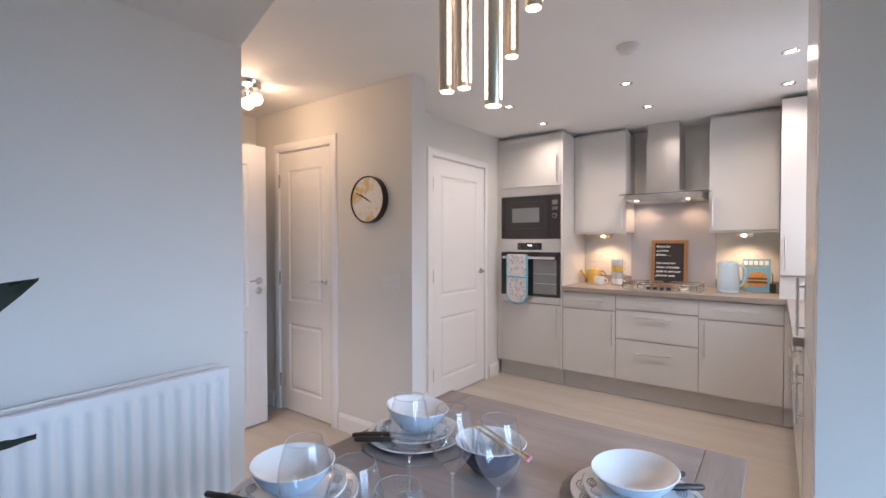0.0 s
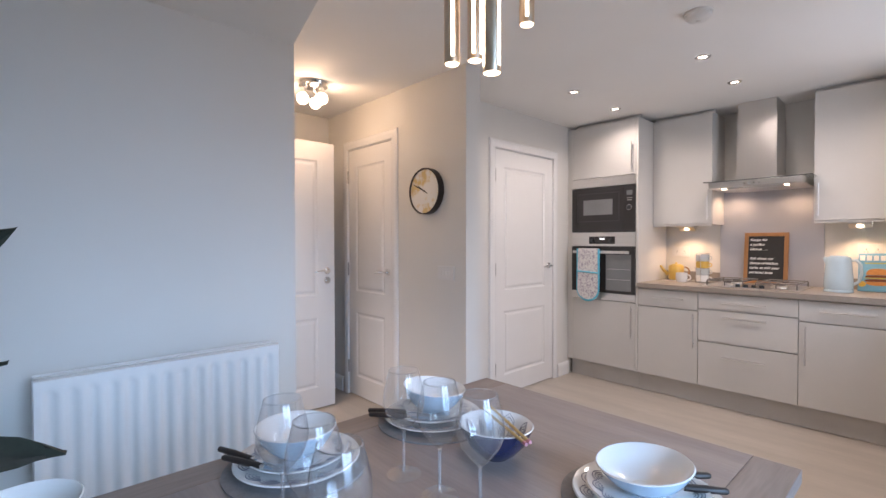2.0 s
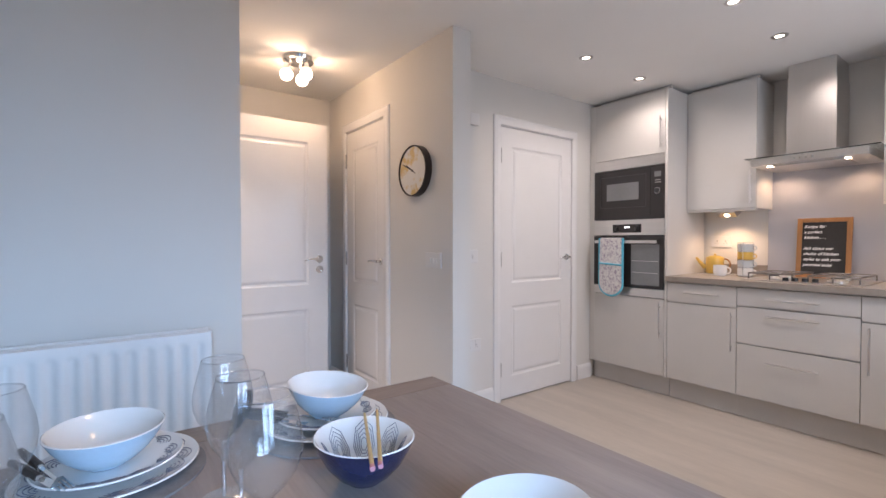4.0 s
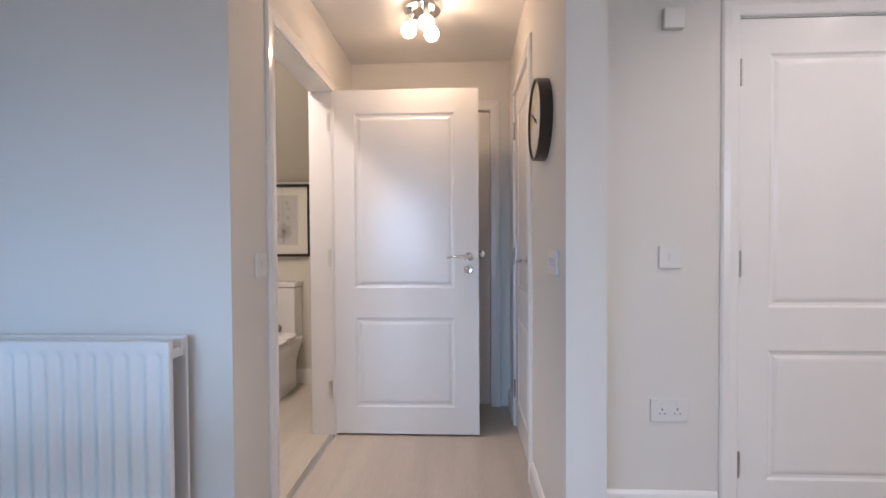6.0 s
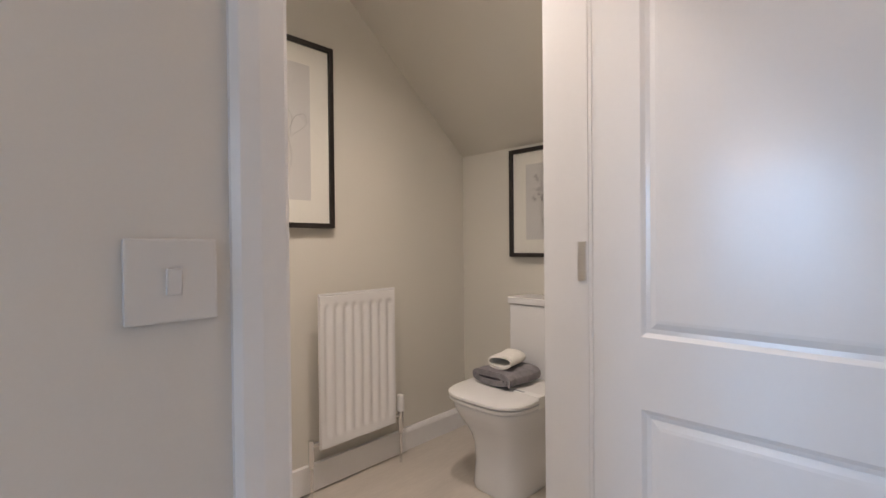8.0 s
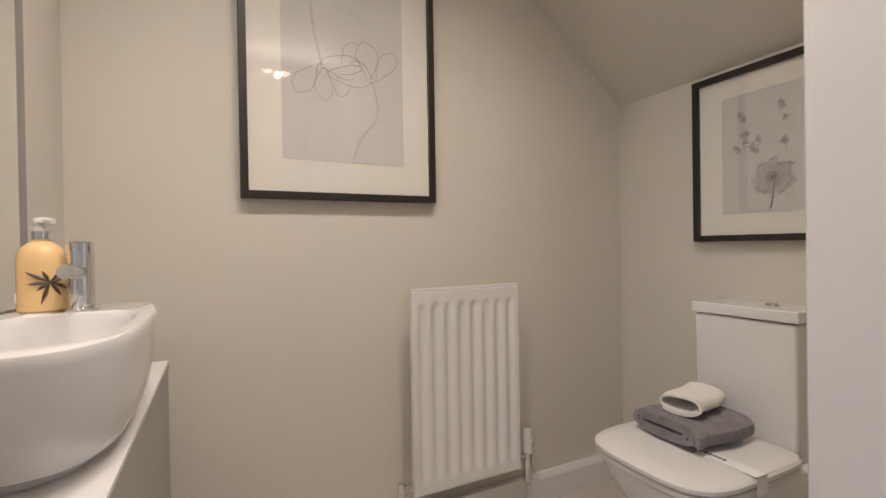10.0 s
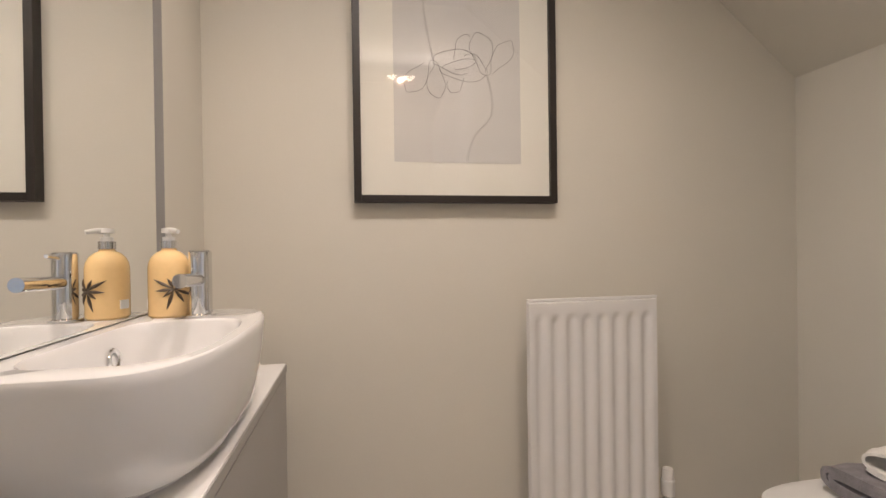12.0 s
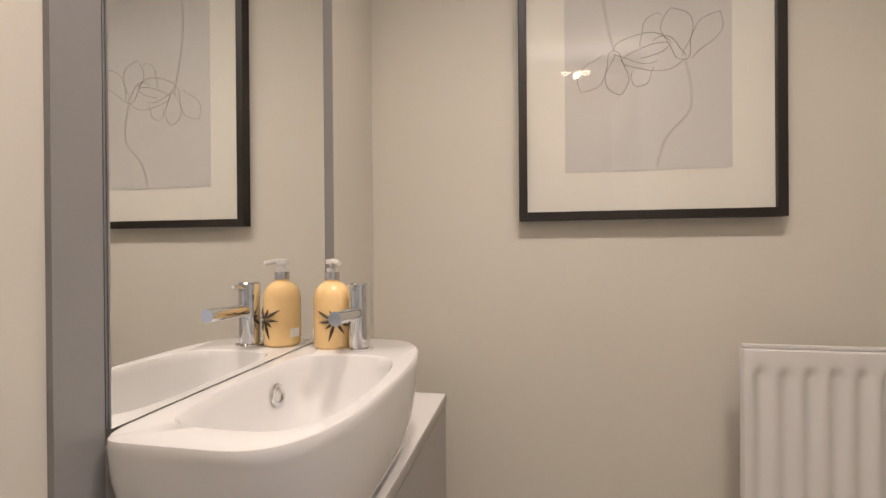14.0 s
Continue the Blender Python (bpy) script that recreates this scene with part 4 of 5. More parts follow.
# ---- hall ----
hl = thing("ceiling_light", -2.735, 1.61, H, label="chrome ceiling light with three lit globe bulbs", category="ceiling light")
part("plate", lathe([(0, 0), (0.095, 0), (0.100, -0.008), (0.095, -0.026), (0.06, -0.034), (0, -0.036)], 40), CHROME, hl, "round chrome plate", True, at=Matrix())
for i in range(3):
    a = radians(22 + 120 * i)
    x, y = 0.072 * math.cos(a), 0.072 * math.sin(a)
    ar = part("arm", tube([(x * 0.75, y * 0.75, -0.03), (x, y, -0.055), (x, y, -0.085)], 0.017, 14), CHROME, hl, "chrome lamp holder", True, at=Matrix())
    part("bulb", lathe([(0.0, -0.078), (0.016, -0.080), (0.028, -0.088), (0.037, -0.102), (0.0395, -0.116), (0.037, -0.130), (0.028, -0.144), (0.015, -0.152), (0, -0.154)], 24, (x, y, 0)), BULB, ar, "lit globe bulb", True, at=Matrix())

ck = thing("wall_clock", -2.147, HALLN, 1.586, label="round wall clock with deep dark rim and marbled cream face", category="clock")
FACE = two_tone(material("marbled_face", (0.72, 0.68, 0.55), 0.35, scale=7, fine=22), (0.66, 0.48, 0.20), (0.76, 0.73, 0.68), 0.43, 0.50)
BRONZE = material("dark_bronze", (0.045, 0.032, 0.028), 0.35, 0.3, vary=0.15)
rot = Matrix.Rotation(radians(90), 4, "X")
part("rim", moved(lathe([(0.150, 0.0), (0.152, 0.0), (0.152, 0.042), (0.149, 0.045), (0.145, 0.045), (0.144, 0.040), (0.144, 0.016), (0.0, 0.014), (0.0, 0.0)], 56), rot), BRONZE, ck, "deep dark bronze rim", True, at=Matrix())
part("face", moved(lathe([(0, 0.036), (0.143, 0.036), (0.143, 0.0165), (0, 0.0165)], 56), rot), FACE, ck, "marbled cream face", at=Matrix())
for ang, ln, wd in ((300, 0.075, 0.004), (295, 0.115, 0.003), (118, 0.035, 0.003)):
    part("hand", moved(box(-wd, wd, 0, ln, 0.038, 0.0392), rot @ Matrix.Rotation(radians(-ang), 4, "Z")), BRONZE, ck, "thin dark clock hand", at=Matrix())
part("hub", moved(lathe([(0, 0.035), (0.007, 0.035), (0.007, 0.0405), (0, 0.0405)], 16), rot), BRONZE, ck, at=Matrix())


# ---- dining end ----
def flutes(w, h, n, edge=0.018, deep=0.0115, z_end=0.045, thick=0.015):
    """A pressed steel radiator panel, w along x and h along z, its face to -y."""
    bm = bmesh.new()
    xs, per = [0.0, 0.004], 10
    pitch = (w - 2 * edge) / n
    us = []
    for i in range(n):
        for k in range(per):
            us.append(edge + pitch * (i + k / per))
    xs += us + [w - edge, w - 0.004, w]
    zs = [0.0, 0.004, z_end - 0.018, z_end - 0.006, z_end + 0.004, z_end + 0.014, h * 0.5, h - z_end - 0.014, h - z_end - 0.004, h - z_end + 0.006, h - z_end + 0.018, h - 0.004, h]
    depth = [0, 0, 0, 0.25, 0.8, 1, 1, 1, 0.8, 0.25, 0, 0, 0]
    grid = []
    for z, f in zip(zs, depth):
        row = []
        for x in xs:
            y = 0.0
            if edge < x < w - edge:
                ph = ((x - edge) / pitch) % 1.0
                g = 0.5 + 0.5 * math.cos(2 * math.pi * (ph - 0.5))
                y = deep * f * g ** 1.2
            if x in (0.0, w) or z in (0.0, h):
                y = thick * 0.4
            row.append(bm.verts.new((x, y, z)))
        grid.append(row)
    for a, b in zip(grid, grid[1:]):
        for i in range(len(xs) - 1):
            bm.faces.new((a[i], a[i + 1], b[i + 1], b[i]))
    rim = grid[0] + [r[-1] for r in grid[1:-1]] + grid[-1][::-1] + [r[0] for r in grid[1:-1]][::-1]
    back = [bm.verts.new((v.co.x, thick, v.co.z)) for v in rim]
    for i in range(len(rim)):
        j = (i + 1) % len(rim)
        bm.faces.new((rim[i], rim[j], back[j], back[i]))
    bm.faces.new(back)
    return bm


# double radiator under the sloping ceiling; its face looks to +x
rd = thing("radiator", -1.712, 0.165, 0.23, 90, "white double-panel steel radiator with vertical flutes", "radiator")
RW, RH = 0.765, 0.602
part("front_panel", flutes(RW, RH, 14, deep=0.014), RAD, rd, "", True, at=Matrix())
bk2 = bmesh.new()
add_box(bk2, 0.0, RW, 0.083, 0.093, 0.0, RH, 0.004)
part("back_panel", bk2, RAD, rd, "", at=Matrix())
bm = bmesh.new()
for i in range(24):
    x = 0.035 + i * (RW - 0.07) / 23
    add_box(bm, x - 0.0007, x + 0.0007, 0.016, 0.060, 0.03, RH - 0.05)
part("convector_fins", bm, STEEL, rd, "thin folded steel fins", at=Matrix())
part("top_rail", boxes((0.006, RW - 0.02, 0.0152, 0.028, RH - 0.04, RH - 0.012), (0.006, RW - 0.006, 0.066, 0.083, RH - 0.04, RH - 0.006), bevel=0.002), RAD, rd, at=Matrix())
for x in (0.010, RW - 0.022):
    for z in (0.03, RH - 0.062):
        part("header_pipe", box(x, x + 0.012, 0.008, 0.084, z, z + 0.030, 0.003), RAD, rd, at=Matrix())
part("side_web", box(RW - 0.020, RW - 0.017, 0.012, 0.040, 0.06, RH - 0.064), RAD, rd, at=Matrix())
for x in (0.16, RW - 0.18):
    part("bracket", box(x, x + 0.03, 0.092, 0.1225, 0.06, RH - 0.06, 0.001), RAD, rd, at=Matrix())

# table with boards between end boards
TX0, TX1, TY0, TY1, TZ = -1.018, -0.062, -0.42, 1.442, 0.738
tb = thing("dining_table", (TX0 + TX1) / 2, (TY0 + TY1) / 2, 0, label="grey-brown oak dining table laid for a meal", category="table")
top = part("apron", boxes((TX0 + 0.08, TX0 + 0.105, TY0 + 0.08, TY1 - 0.08, 0.62, TZ - 0.032), (TX1 - 0.105, TX1 - 0.08, TY0 + 0.08, TY1 - 0.08, 0.62, TZ - 0.032), (TX0 + 0.105, TX1 - 0.105, TY0 + 0.08, TY0 + 0.105, 0.62, TZ - 0.032), (TX0 + 0.105, TX1 - 0.105, TY1 - 0.105, TY1 - 0.08, 0.62, TZ - 0.032)), TABLE, tb)
for x in (TX0 + 0.05, TX1 - 0.13):
    for y in (TY0 + 0.05, TY1 - 0.13):
        part("leg", box(x, x + 0.08, y, y + 0.08, 0, TZ - 0.033, 0.004), TABLE, tb)
TABLE_END = material("grey_oak_end", (0.25, 0.193, 0.168), 0.42, vary=0.25, scale=3.0, bump=0.25, fine=24, grain=(6.0, 0.5, 6.0), per=0.06)
for x0, x1 in ((TX0, TX0 + 0.095), (TX1 - 0.095, TX1)):
    part("end_board", box(x0 + 0.0004, x1 - 0.0004, TY0, TY1, TZ - 0.032, TZ, 0.0025), TABLE_END, tb)
nb = 14
for i in range(nb):
    y0 = TY0 + (TY1 - TY0) * i / nb
    y1 = TY0 + (TY1 - TY0) * (i + 1) / nb
    part("board", box(TX0 + 0.0955, TX1 - 0.0955, y0 + 0.00005, y1 - 0.00005, TZ - 0.032, TZ - 0.0003, 0.0004), TABLE, tb)

# ---- tableware ----
SLATE_MAT = material("grey_felt_mat", (0.21, 0.20, 0.205), 0.8, vary=0.2, scale=30, bump=0.3)
CERAMIC = material("white_tableware", (0.80, 0.80, 0.79), 0.12, vary=0.01, coat=0.3)
OUTBLUE = material("pale_blue_glaze", (0.50, 0.66, 0.78), 0.14, vary=0.04, coat=0.3)
NAVY = material("navy_glaze", (0.022, 0.026, 0.075), 0.16, vary=0.2, scale=20, coat=0.3)
INK = material("ink_pattern", (0.13, 0.15, 0.20), 0.3, vary=0.3)
DARKWOOD = material("dark_handle", (0.035, 0.024, 0.020), 0.45, vary=0.2)
BAMBOO = material("pale_bamboo", (0.62, 0.44, 0.20), 0.5, vary=0.15, grain=(1, 1, 8))
PINK = material("pink_lacquer", (0.62, 0.26, 0.30), 0.4, vary=0.1)


def place_mat(x, y, r=0.165):
    t = thing("place_mat", x, y, TZ, label="round dark grey felt place mat on the table", category="place mat", group="place mats on the table")
    part("felt", lathe([(0, 0), (r, 0), (r, 0.004), (0, 0.004)], 48), SLATE_MAT, t, at=Matrix())
    return t


def plate(x, y, z, r, label, seed):
    """A coupe plate with drawn fan-shaped line patterns."""
    t = thing("plate", x, y, z, label=label, category="plate", group="patterned plates on the table")
    d = part("dish", lathe([(0, 0), (r * 0.62, 0), (r * 0.95, 0.010), (r, 0.014), (r * 0.985, 0.0165), (r * 0.93, 0.0135), (r * 0.62, 0.005), (0, 0.004)], 56), CERAMIC, t, "", True, at=Matrix())
    rng = random.Random(seed)
    bm = bmesh.new()
    for k in range(13):
        a0 = 2 * math.pi * k / 13 + rng.uniform(-0.1, 0.1)
        cx, cy = 0.80 * r * math.cos(a0), 0.80 * r * math.sin(a0)
        for q in range(4):
            rr = (0.05 + 0.045 * q) * r * 1.1
            pts = []
            for i in range(7):
                a = a0 - 1.1 + 2.2 * i / 6
                px, py = cx - 0.1 * r * math.cos(a0) + rr * math.cos(a), cy - 0.1 * r * math.sin(a0) + rr * math.sin(a)
                rad = math.hypot(px, py)
                if rad > r * 0.95 or rad < r * 0.64:
                    continue
                pts.append((px, py, 0.0055 + 0.0088 * (rad / r - 0.62) / 0.31))
            if len(pts) > 2:
                tube(pts, 0.0009, 4, bm)
    part("pattern", bm, INK, d, "dark drawn fan pattern", at=Matrix())
    return t


def slant_bowl(x, y, z, r, h, slant, turn, label, outer, inner, name="bowl"):
    """A bowl whose rim is higher on one side; turn: the way to the high side, in degrees."""
    t = thing(name, x, y, z, label=label, category="bowl", group="bowls on the table")
    seg, prof = 48, [(0.0, 0.0), (0.34, 0.0), (0.36, 0.03), (0.55, 0.18), (0.76, 0.45), (0.90, 0.74), (1.0, 1.0)]
    ca, sa = math.cos(radians(turn)), math.sin(radians(turn))

    def ring(bm, f, k, shift, lift):
        out = []
        for i in range(seg):
            a = 2 * math.pi * i / seg
            px, py = (f * r - shift) * math.cos(a), (f * r - shift) * math.sin(a)
            up = (px * ca + py * sa) / r * slant * k ** 1.3
            out.append(bm.verts.new((px, py, k * h + up + lift)))
        return out

    for nm, mat, shift, lift in (("outside", outer, 0.0, 0.0), ("inside", inner, 0.0045, 0.004)):
        bm = bmesh.new()
        rings = [ring(bm, f, k, shift if f else 0, lift * (1 - k)) for f, k in prof[1:]]
        for a, b in zip(rings, rings[1:]):
            for i in range(seg):
                bm.faces.new((a[i], a[(i + 1) % seg], b[(i + 1) % seg], b[i]))
        bm.faces.new(rings[0])
        if nm == "inside":
            lip = ring(bm, 1.0, 1.0, 0.0, 0.0)
            mid = ring(bm, 1.0, 1.0, 0.0022, 0.0018)
            for a, b in ((rings[-1], mid), (mid, lip)):
                for i in range(seg):
                    bm.faces.new((a[i], a[(i + 1) % seg], b[(i + 1) % seg], b[i]))
        part(nm, bm, mat, t, "", True, at=Matrix())
    return t


def cutlery(name, x, y, z, ang, head=0.11, ln=0.11):
    """A knife or fork with a dark handle, its tip at the plate."""
    t = thing(name, x, y, z, ang, "steel %s with dark round handle resting on the plate" % name, "cutlery", "cutlery on the table")
    part("handle", tube([(0, 0, 0.006), (ln / 2, 0, 0.0065), (ln - 0.004, 0, 0.006), (ln, 0, 0.006)], [0.0065, 0.0075, 0.0065, 0.004], 10), DARKWOOD, t, "dark wooden handle", True, at=Matrix())
    part("collar", tube([(-0.012, 0, 0.006), (0.001, 0, 0.006)], 0.0055, 10), CHROME, t, "", True, at=Matrix())
    if name == "knife":
        part("blade", box(-head, -0.011, -0.008, 0.006, 0.0052, 0.0066, 0.0005), CHROME, t, "", at=Matrix())
    else:
        part("tines", boxes((-0.07, -0.011, -0.003, 0.003, 0.005, 0.0068), (-0.085, -0.07, -0.010, 0.010, 0.005, 0.0068), *[(-0.125, -0.085, -0.0098 + 0.006 * i, -0.0072 + 0.006 * i, 0.005, 0.0068) for i in range(4)]), CHROME, t, "", at=Matrix())
    return t


BLAB = "white bowl with slanted rim and pale blue outside on stacked plates"
# each setting: mat, plates, bowl, the bowl's height, slant and the way to its high side
SETTINGS = (
    ((-0.857, 0.610), (-0.868, 0.618), (-0.864, 0.611), 0.067, 0.002, 200),
    ((-0.842, 1.019), (-0.856, 1.026), (-0.849, 1.027), 0.072, 0.009, 223),
    ((-0.250, 1.050), (-0.247, 1.054), (-0.252, 1.052), 0.053, 0.007, 41),
    ((-0.845, 0.135), (-0.847, 0.133), (-0.845, 0.131), 0.070, 0.004, 100),
)
for i, (mat_at, plate_at, bowl_at, high, slant, turn) in enumerate(SETTINGS):
    place_mat(*mat_at, 0.160)
    plate(*plate_at, TZ + 0.0045, 0.142, "white dinner plate with dark drawn fan pattern on a mat", i)
    plate(*plate_at, TZ + 0.019, 0.115, "white side plate with dark drawn fan pattern under a bowl", 10 + i)
    slant_bowl(*bowl_at, TZ + 0.0245, 0.0915, high, slant, turn, BLAB, OUTBLUE, CERAMIC)
for name, x, y, ang, head, ln in (("fork", -0.887, 0.518, 200, 0.11, 0.11), ("knife", -0.840, 0.520, 205, 0.06, 0.11), ("fork", -0.873, 0.941, 220, 0.11, 0.11), ("knife", -0.843, 0.921, 216, 0.06, 0.11), ("knife", -0.228, 1.126, 45, 0.02, 0.08), ("knife", -0.192, 1.095, 36, 0.02, 0.08)):
    cutlery(name, x, y, TZ + 0.030, ang, head, ln)
blue = slant_bowl(-0.577, 0.983, TZ, 0.090, 0.080, 0.003, 245, "small navy blue bowl with patterned white inside", NAVY, CERAMIC)
bm = bmesh.new()
for k in range(7):
    for q in range(5):
        a0, rr = 2 * math.pi * k / 7, 0.006 + 0.0035 * q
        pts = []
        for i in range(8):
            a = 2 * math.pi * i / 7
            px, py = 0.056 * math.cos(a0) + rr * math.cos(a), 0.056 * math.sin(a0) + rr * math.sin(a)
            f = math.hypot(px, py) / 0.0775
            pts.append((px, py, 0.080 * max(0.0, (f - 0.35) / 0.65) ** 1.45 + 0.0035))
        tube(pts, 0.0007, 4, bm)
part("pattern", bm, INK, blue, "dark swirled line pattern", at=Matrix())
for k in (0, 0.014):
    t = thing("chopstick", -0.47, 0.94 + k, TZ + 0.08, label="pale bamboo chopstick with pink end across the bowl", category="chopstick", group="chopsticks on the bowl")
    part("stick", tube([(-0.19, 0.085 + k, 0.004), (0.012, -0.004, 0.006)], [0.0026, 0.0038], 8), BAMBOO, t, "", True, at=Matrix())
    part("end", tube([(0.012, -0.004, 0.006), (0.022, -0.0085, 0.0062)], 0.0042, 8), PINK, t, "pink lacquered end", True, at=Matrix())

# haze paints brightness into clear glass that has no white of its own
STEM_GLASS = thin_glass("stem_glass", (1, 1, 1), 0.22, 0.9, 2.0, 0.12)
BOWL_GLASS = thin_glass("wine_glass_bowl", (1, 1, 1), 0.05, 0.5, 4.0, 0.02)
FOOT_GLASS = thin_glass("wine_glass_foot", (1, 1, 1), 0.10, 0.6, 3.0, 0.06)
wg = thing("wine_glass", -0.659, 0.767, TZ, label="tall clear stemmed wine glass on the table", category="wine glass", group="wine glasses on the table")
outer = [(0.0045, 0.0985), (0.012, 0.104), (0.026, 0.119), (0.039, 0.138), (0.0455, 0.156), (0.0465, 0.168), (0.0440, 0.190), (0.0385, 0.213), (0.0330, 0.233)]
bowlp = outer + [(0.0325, 0.2338), (0.0320, 0.233)] + [(r - 0.0009, z + 0.0006) for r, z in outer[-2:0:-1]] + [(0.0, 0.1005)]
part("bowl", lathe([(0.0, 0.0965)] + bowlp, 40), BOWL_GLASS, wg, "", True, at=Matrix())
part("rim", lathe([(0.0313, 0.2330), (0.0325, 0.2346), (0.0337, 0.2330), (0.0325, 0.2320)], 40, close=True), FOOT_GLASS, wg, "", True, at=Matrix())
part("stem", lathe([(0.0, 0.0075), (0.0045, 0.0075), (0.0034, 0.012), (0.0031, 0.05), (0.0036, 0.090), (0.0045, 0.0960), (0.0, 0.0960)], 20), STEM_GLASS, wg, "", True, at=Matrix())
part("foot", lathe([(0.0, 0.0008), (0.037, 0.0008), (0.0375, 0.0018), (0.030, 0.003), (0.010, 0.005), (0.004, 0.007), (0.0, 0.0072)], 40), FOOT_GLASS, wg, "", True, at=Matrix())
for x, y in ((-0.542, 0.768), (-0.436, 0.774), (-0.662, 0.492), (-0.532, 0.488), (-0.429, 0.475)):
    copy_thing(wg, pose(x, y, TZ))

# vase with broad dark leaves
LEAF = material("dark_leaf", (0.032, 0.036, 0.026), 0.5, vary=0.35, scale=18, bump=0.2)
VEIN = material("leaf_edge", (0.20, 0.22, 0.08), 0.5, vary=0.2)
vs = thing("vase_of_leaves", -0.80, -0.22, TZ, label="glass vase of broad dark green leaves on the table", category="plant")
part("vase", lathe([(0, 0), (0.05, 0), (0.06, 0.02), (0.055, 0.12), (0.035, 0.18), (0.04, 0.21), (0.037, 0.21), (0.032, 0.18), (0.051, 0.12), (0.056, 0.022), (0, 0.006)], 32), GLASS, vs, "", True, at=Matrix())


def leaf(base, tip, wide, cup, roll):
    """A pointed leaf from base to tip, folded along its rib."""
    b, t = Vector(base), Vector(tip)
    d = t - b
    side = d.cross(Vector((0, 0, 1))).normalized()
    up = side.cross(d).normalized()
    side, up = side * math.cos(roll) + up * math.sin(roll), up * math.cos(roll) - side * math.sin(roll)
    bm = bmesh.new()
    rows = []
    for i in range(13):
        f = i / 12
        w = wide * math.sin(math.pi * min(1.0, f ** 0.8)) ** 0.8 * (1 - 0.25 * f)
        w *= 1 + 0.05 * math.sin(17 * f)
        c = b + d * f + up * (0.06 * d.length * math.sin(math.pi * f))
        rows.append([bm.verts.new(c + side * (w * s) + up * (cup * w * abs(s) + 0.003 * math.sin(20 * f + 3 * s))) for s in (-1, -0.5, 0, 0.5, 1)])
    for a, q in zip(rows, rows[1:]):
        for i in range(4):
            bm.faces.new((a[i], a[i + 1], q[i + 1], q[i]))
    bmesh.ops.remove_doubles(bm, verts=bm.verts, dist=1e-5)
    bmesh.ops.solidify(bm, geom=list(bm.faces), thickness=0.0012)
    return bm


O = Vector((0.80, 0.22, -TZ))
stems = []
for tip, root, wide in (((-0.679, 0.145, 1.275), (-0.80, -0.10, 1.11), 0.043), ((-0.652, 0.135, 1.105), (-0.79, -0.12, 1.00), 0.020), ((-0.650, 0.190, 0.974), (-0.77, -0.07, 0.945), 0.066), ((-0.90, -0.36, 1.25), (-0.82, -0.24, 1.1), 0.05), ((-0.72, -0.40, 1.12), (-0.80, -0.25, 1.02), 0.05), ((-0.98, -0.12, 1.15), (-0.83, -0.2, 1.02), 0.05)):
    part("leaf", leaf(Vector(root) + O, Vector(tip) + O, wide, 0.25, 1.25 if root[2] > 1.0 else 1.0), LEAF, vs, "broad pointed dark leaf", True, at=Matrix())
    r = Vector(root) + O
    part("stalk", tube([(0, 0, 0.02), (r.x * 0.2, r.y * 0.2, 0.2), (r.x * 0.6, r.y * 0.6, r.z * 0.75), tuple(r)], 0.0035, 8), VEIN, vs, "", True, at=Matrix())

# pendant of lit tubes over the table
TUBE = material("bronze_chrome", (0.86, 0.68, 0.50), 0.34, 1.0, vary=0.05)
TUBE_LIT = glowing("tube_glow", (1.0, 0.86, 0.68), 3.5)
PEND = -57  # the way the glowing streaks look, towards the starting camera
pn = thing("pendant_light", -0.58, 0.97, H, label="cluster pendant of bronze metal tubes with lit ends", category="pendant light")
part("ceiling_plate", lathe([(0, 0), (0.14, 0), (0.14, -0.02), (0.135, -0.025), (0, -0.025)], 48), TUBE, pn, "", True, at=Matrix())
for x, y, z, ln, streaks in ((-0.668, 0.925, 1.688, 0.34, (18,)), (-0.679, 1.018, 1.724, 0.34, (0, 62)), (-0.529, 0.913, 1.626, 0.34, (-58, 62)), (-0.592, 1.122, 1.820, 0.30, (6,)), (-0.445, 0.945, 1.835, 0.30, (-20, 60)), (-0.60, 0.98, 1.93, 0.28, (0,))):
    lx, ly, lz = x + 0.58, y - 0.97, z - H
    tt = part("tube", lathe([(0.0155, 0.001), (0.0185, 0.0), (0.0195, 0.004), (0.0195, ln), (0.012, ln + 0.006), (0, ln + 0.006)], 28, (lx, ly, lz)), TUBE, pn, "polished bronze tube", True, at=Matrix())
    part("light_end", lathe([(0, -0.0012), (0.0165, -0.0012), (0.0165, 0.006), (0, 0.006)], 24, (lx, ly, lz)), TUBE_LIT, tt, "lit end", at=Matrix())
    part("collar", lathe([(0.0197, ln - 0.075), (0.0203, ln - 0.073), (0.0203, ln), (0.0197, ln)], 28, (lx, ly, lz)), STEEL, tt, "dull metal sleeve", True, at=Matrix())
    # lit slots, and streaks of reflection on the polished tubes drawn as glow
    for a in streaks:
        part("lit_streak", moved(box(0.0170, 0.0202, -0.0048, 0.0048, 0.012, ln - 0.08, 0.0008), Matrix.Translation((lx, ly, lz)) @ Matrix.Rotation(radians(PEND + a), 4, "Z")), TUBE_LIT, tt, "glowing streak for a lit slot and its reflections", at=Matrix())
    part("flex", tube([(lx, ly, lz + ln), (lx, ly, -0.02)], 0.002, 6), BLACK, tt, "", at=Matrix())


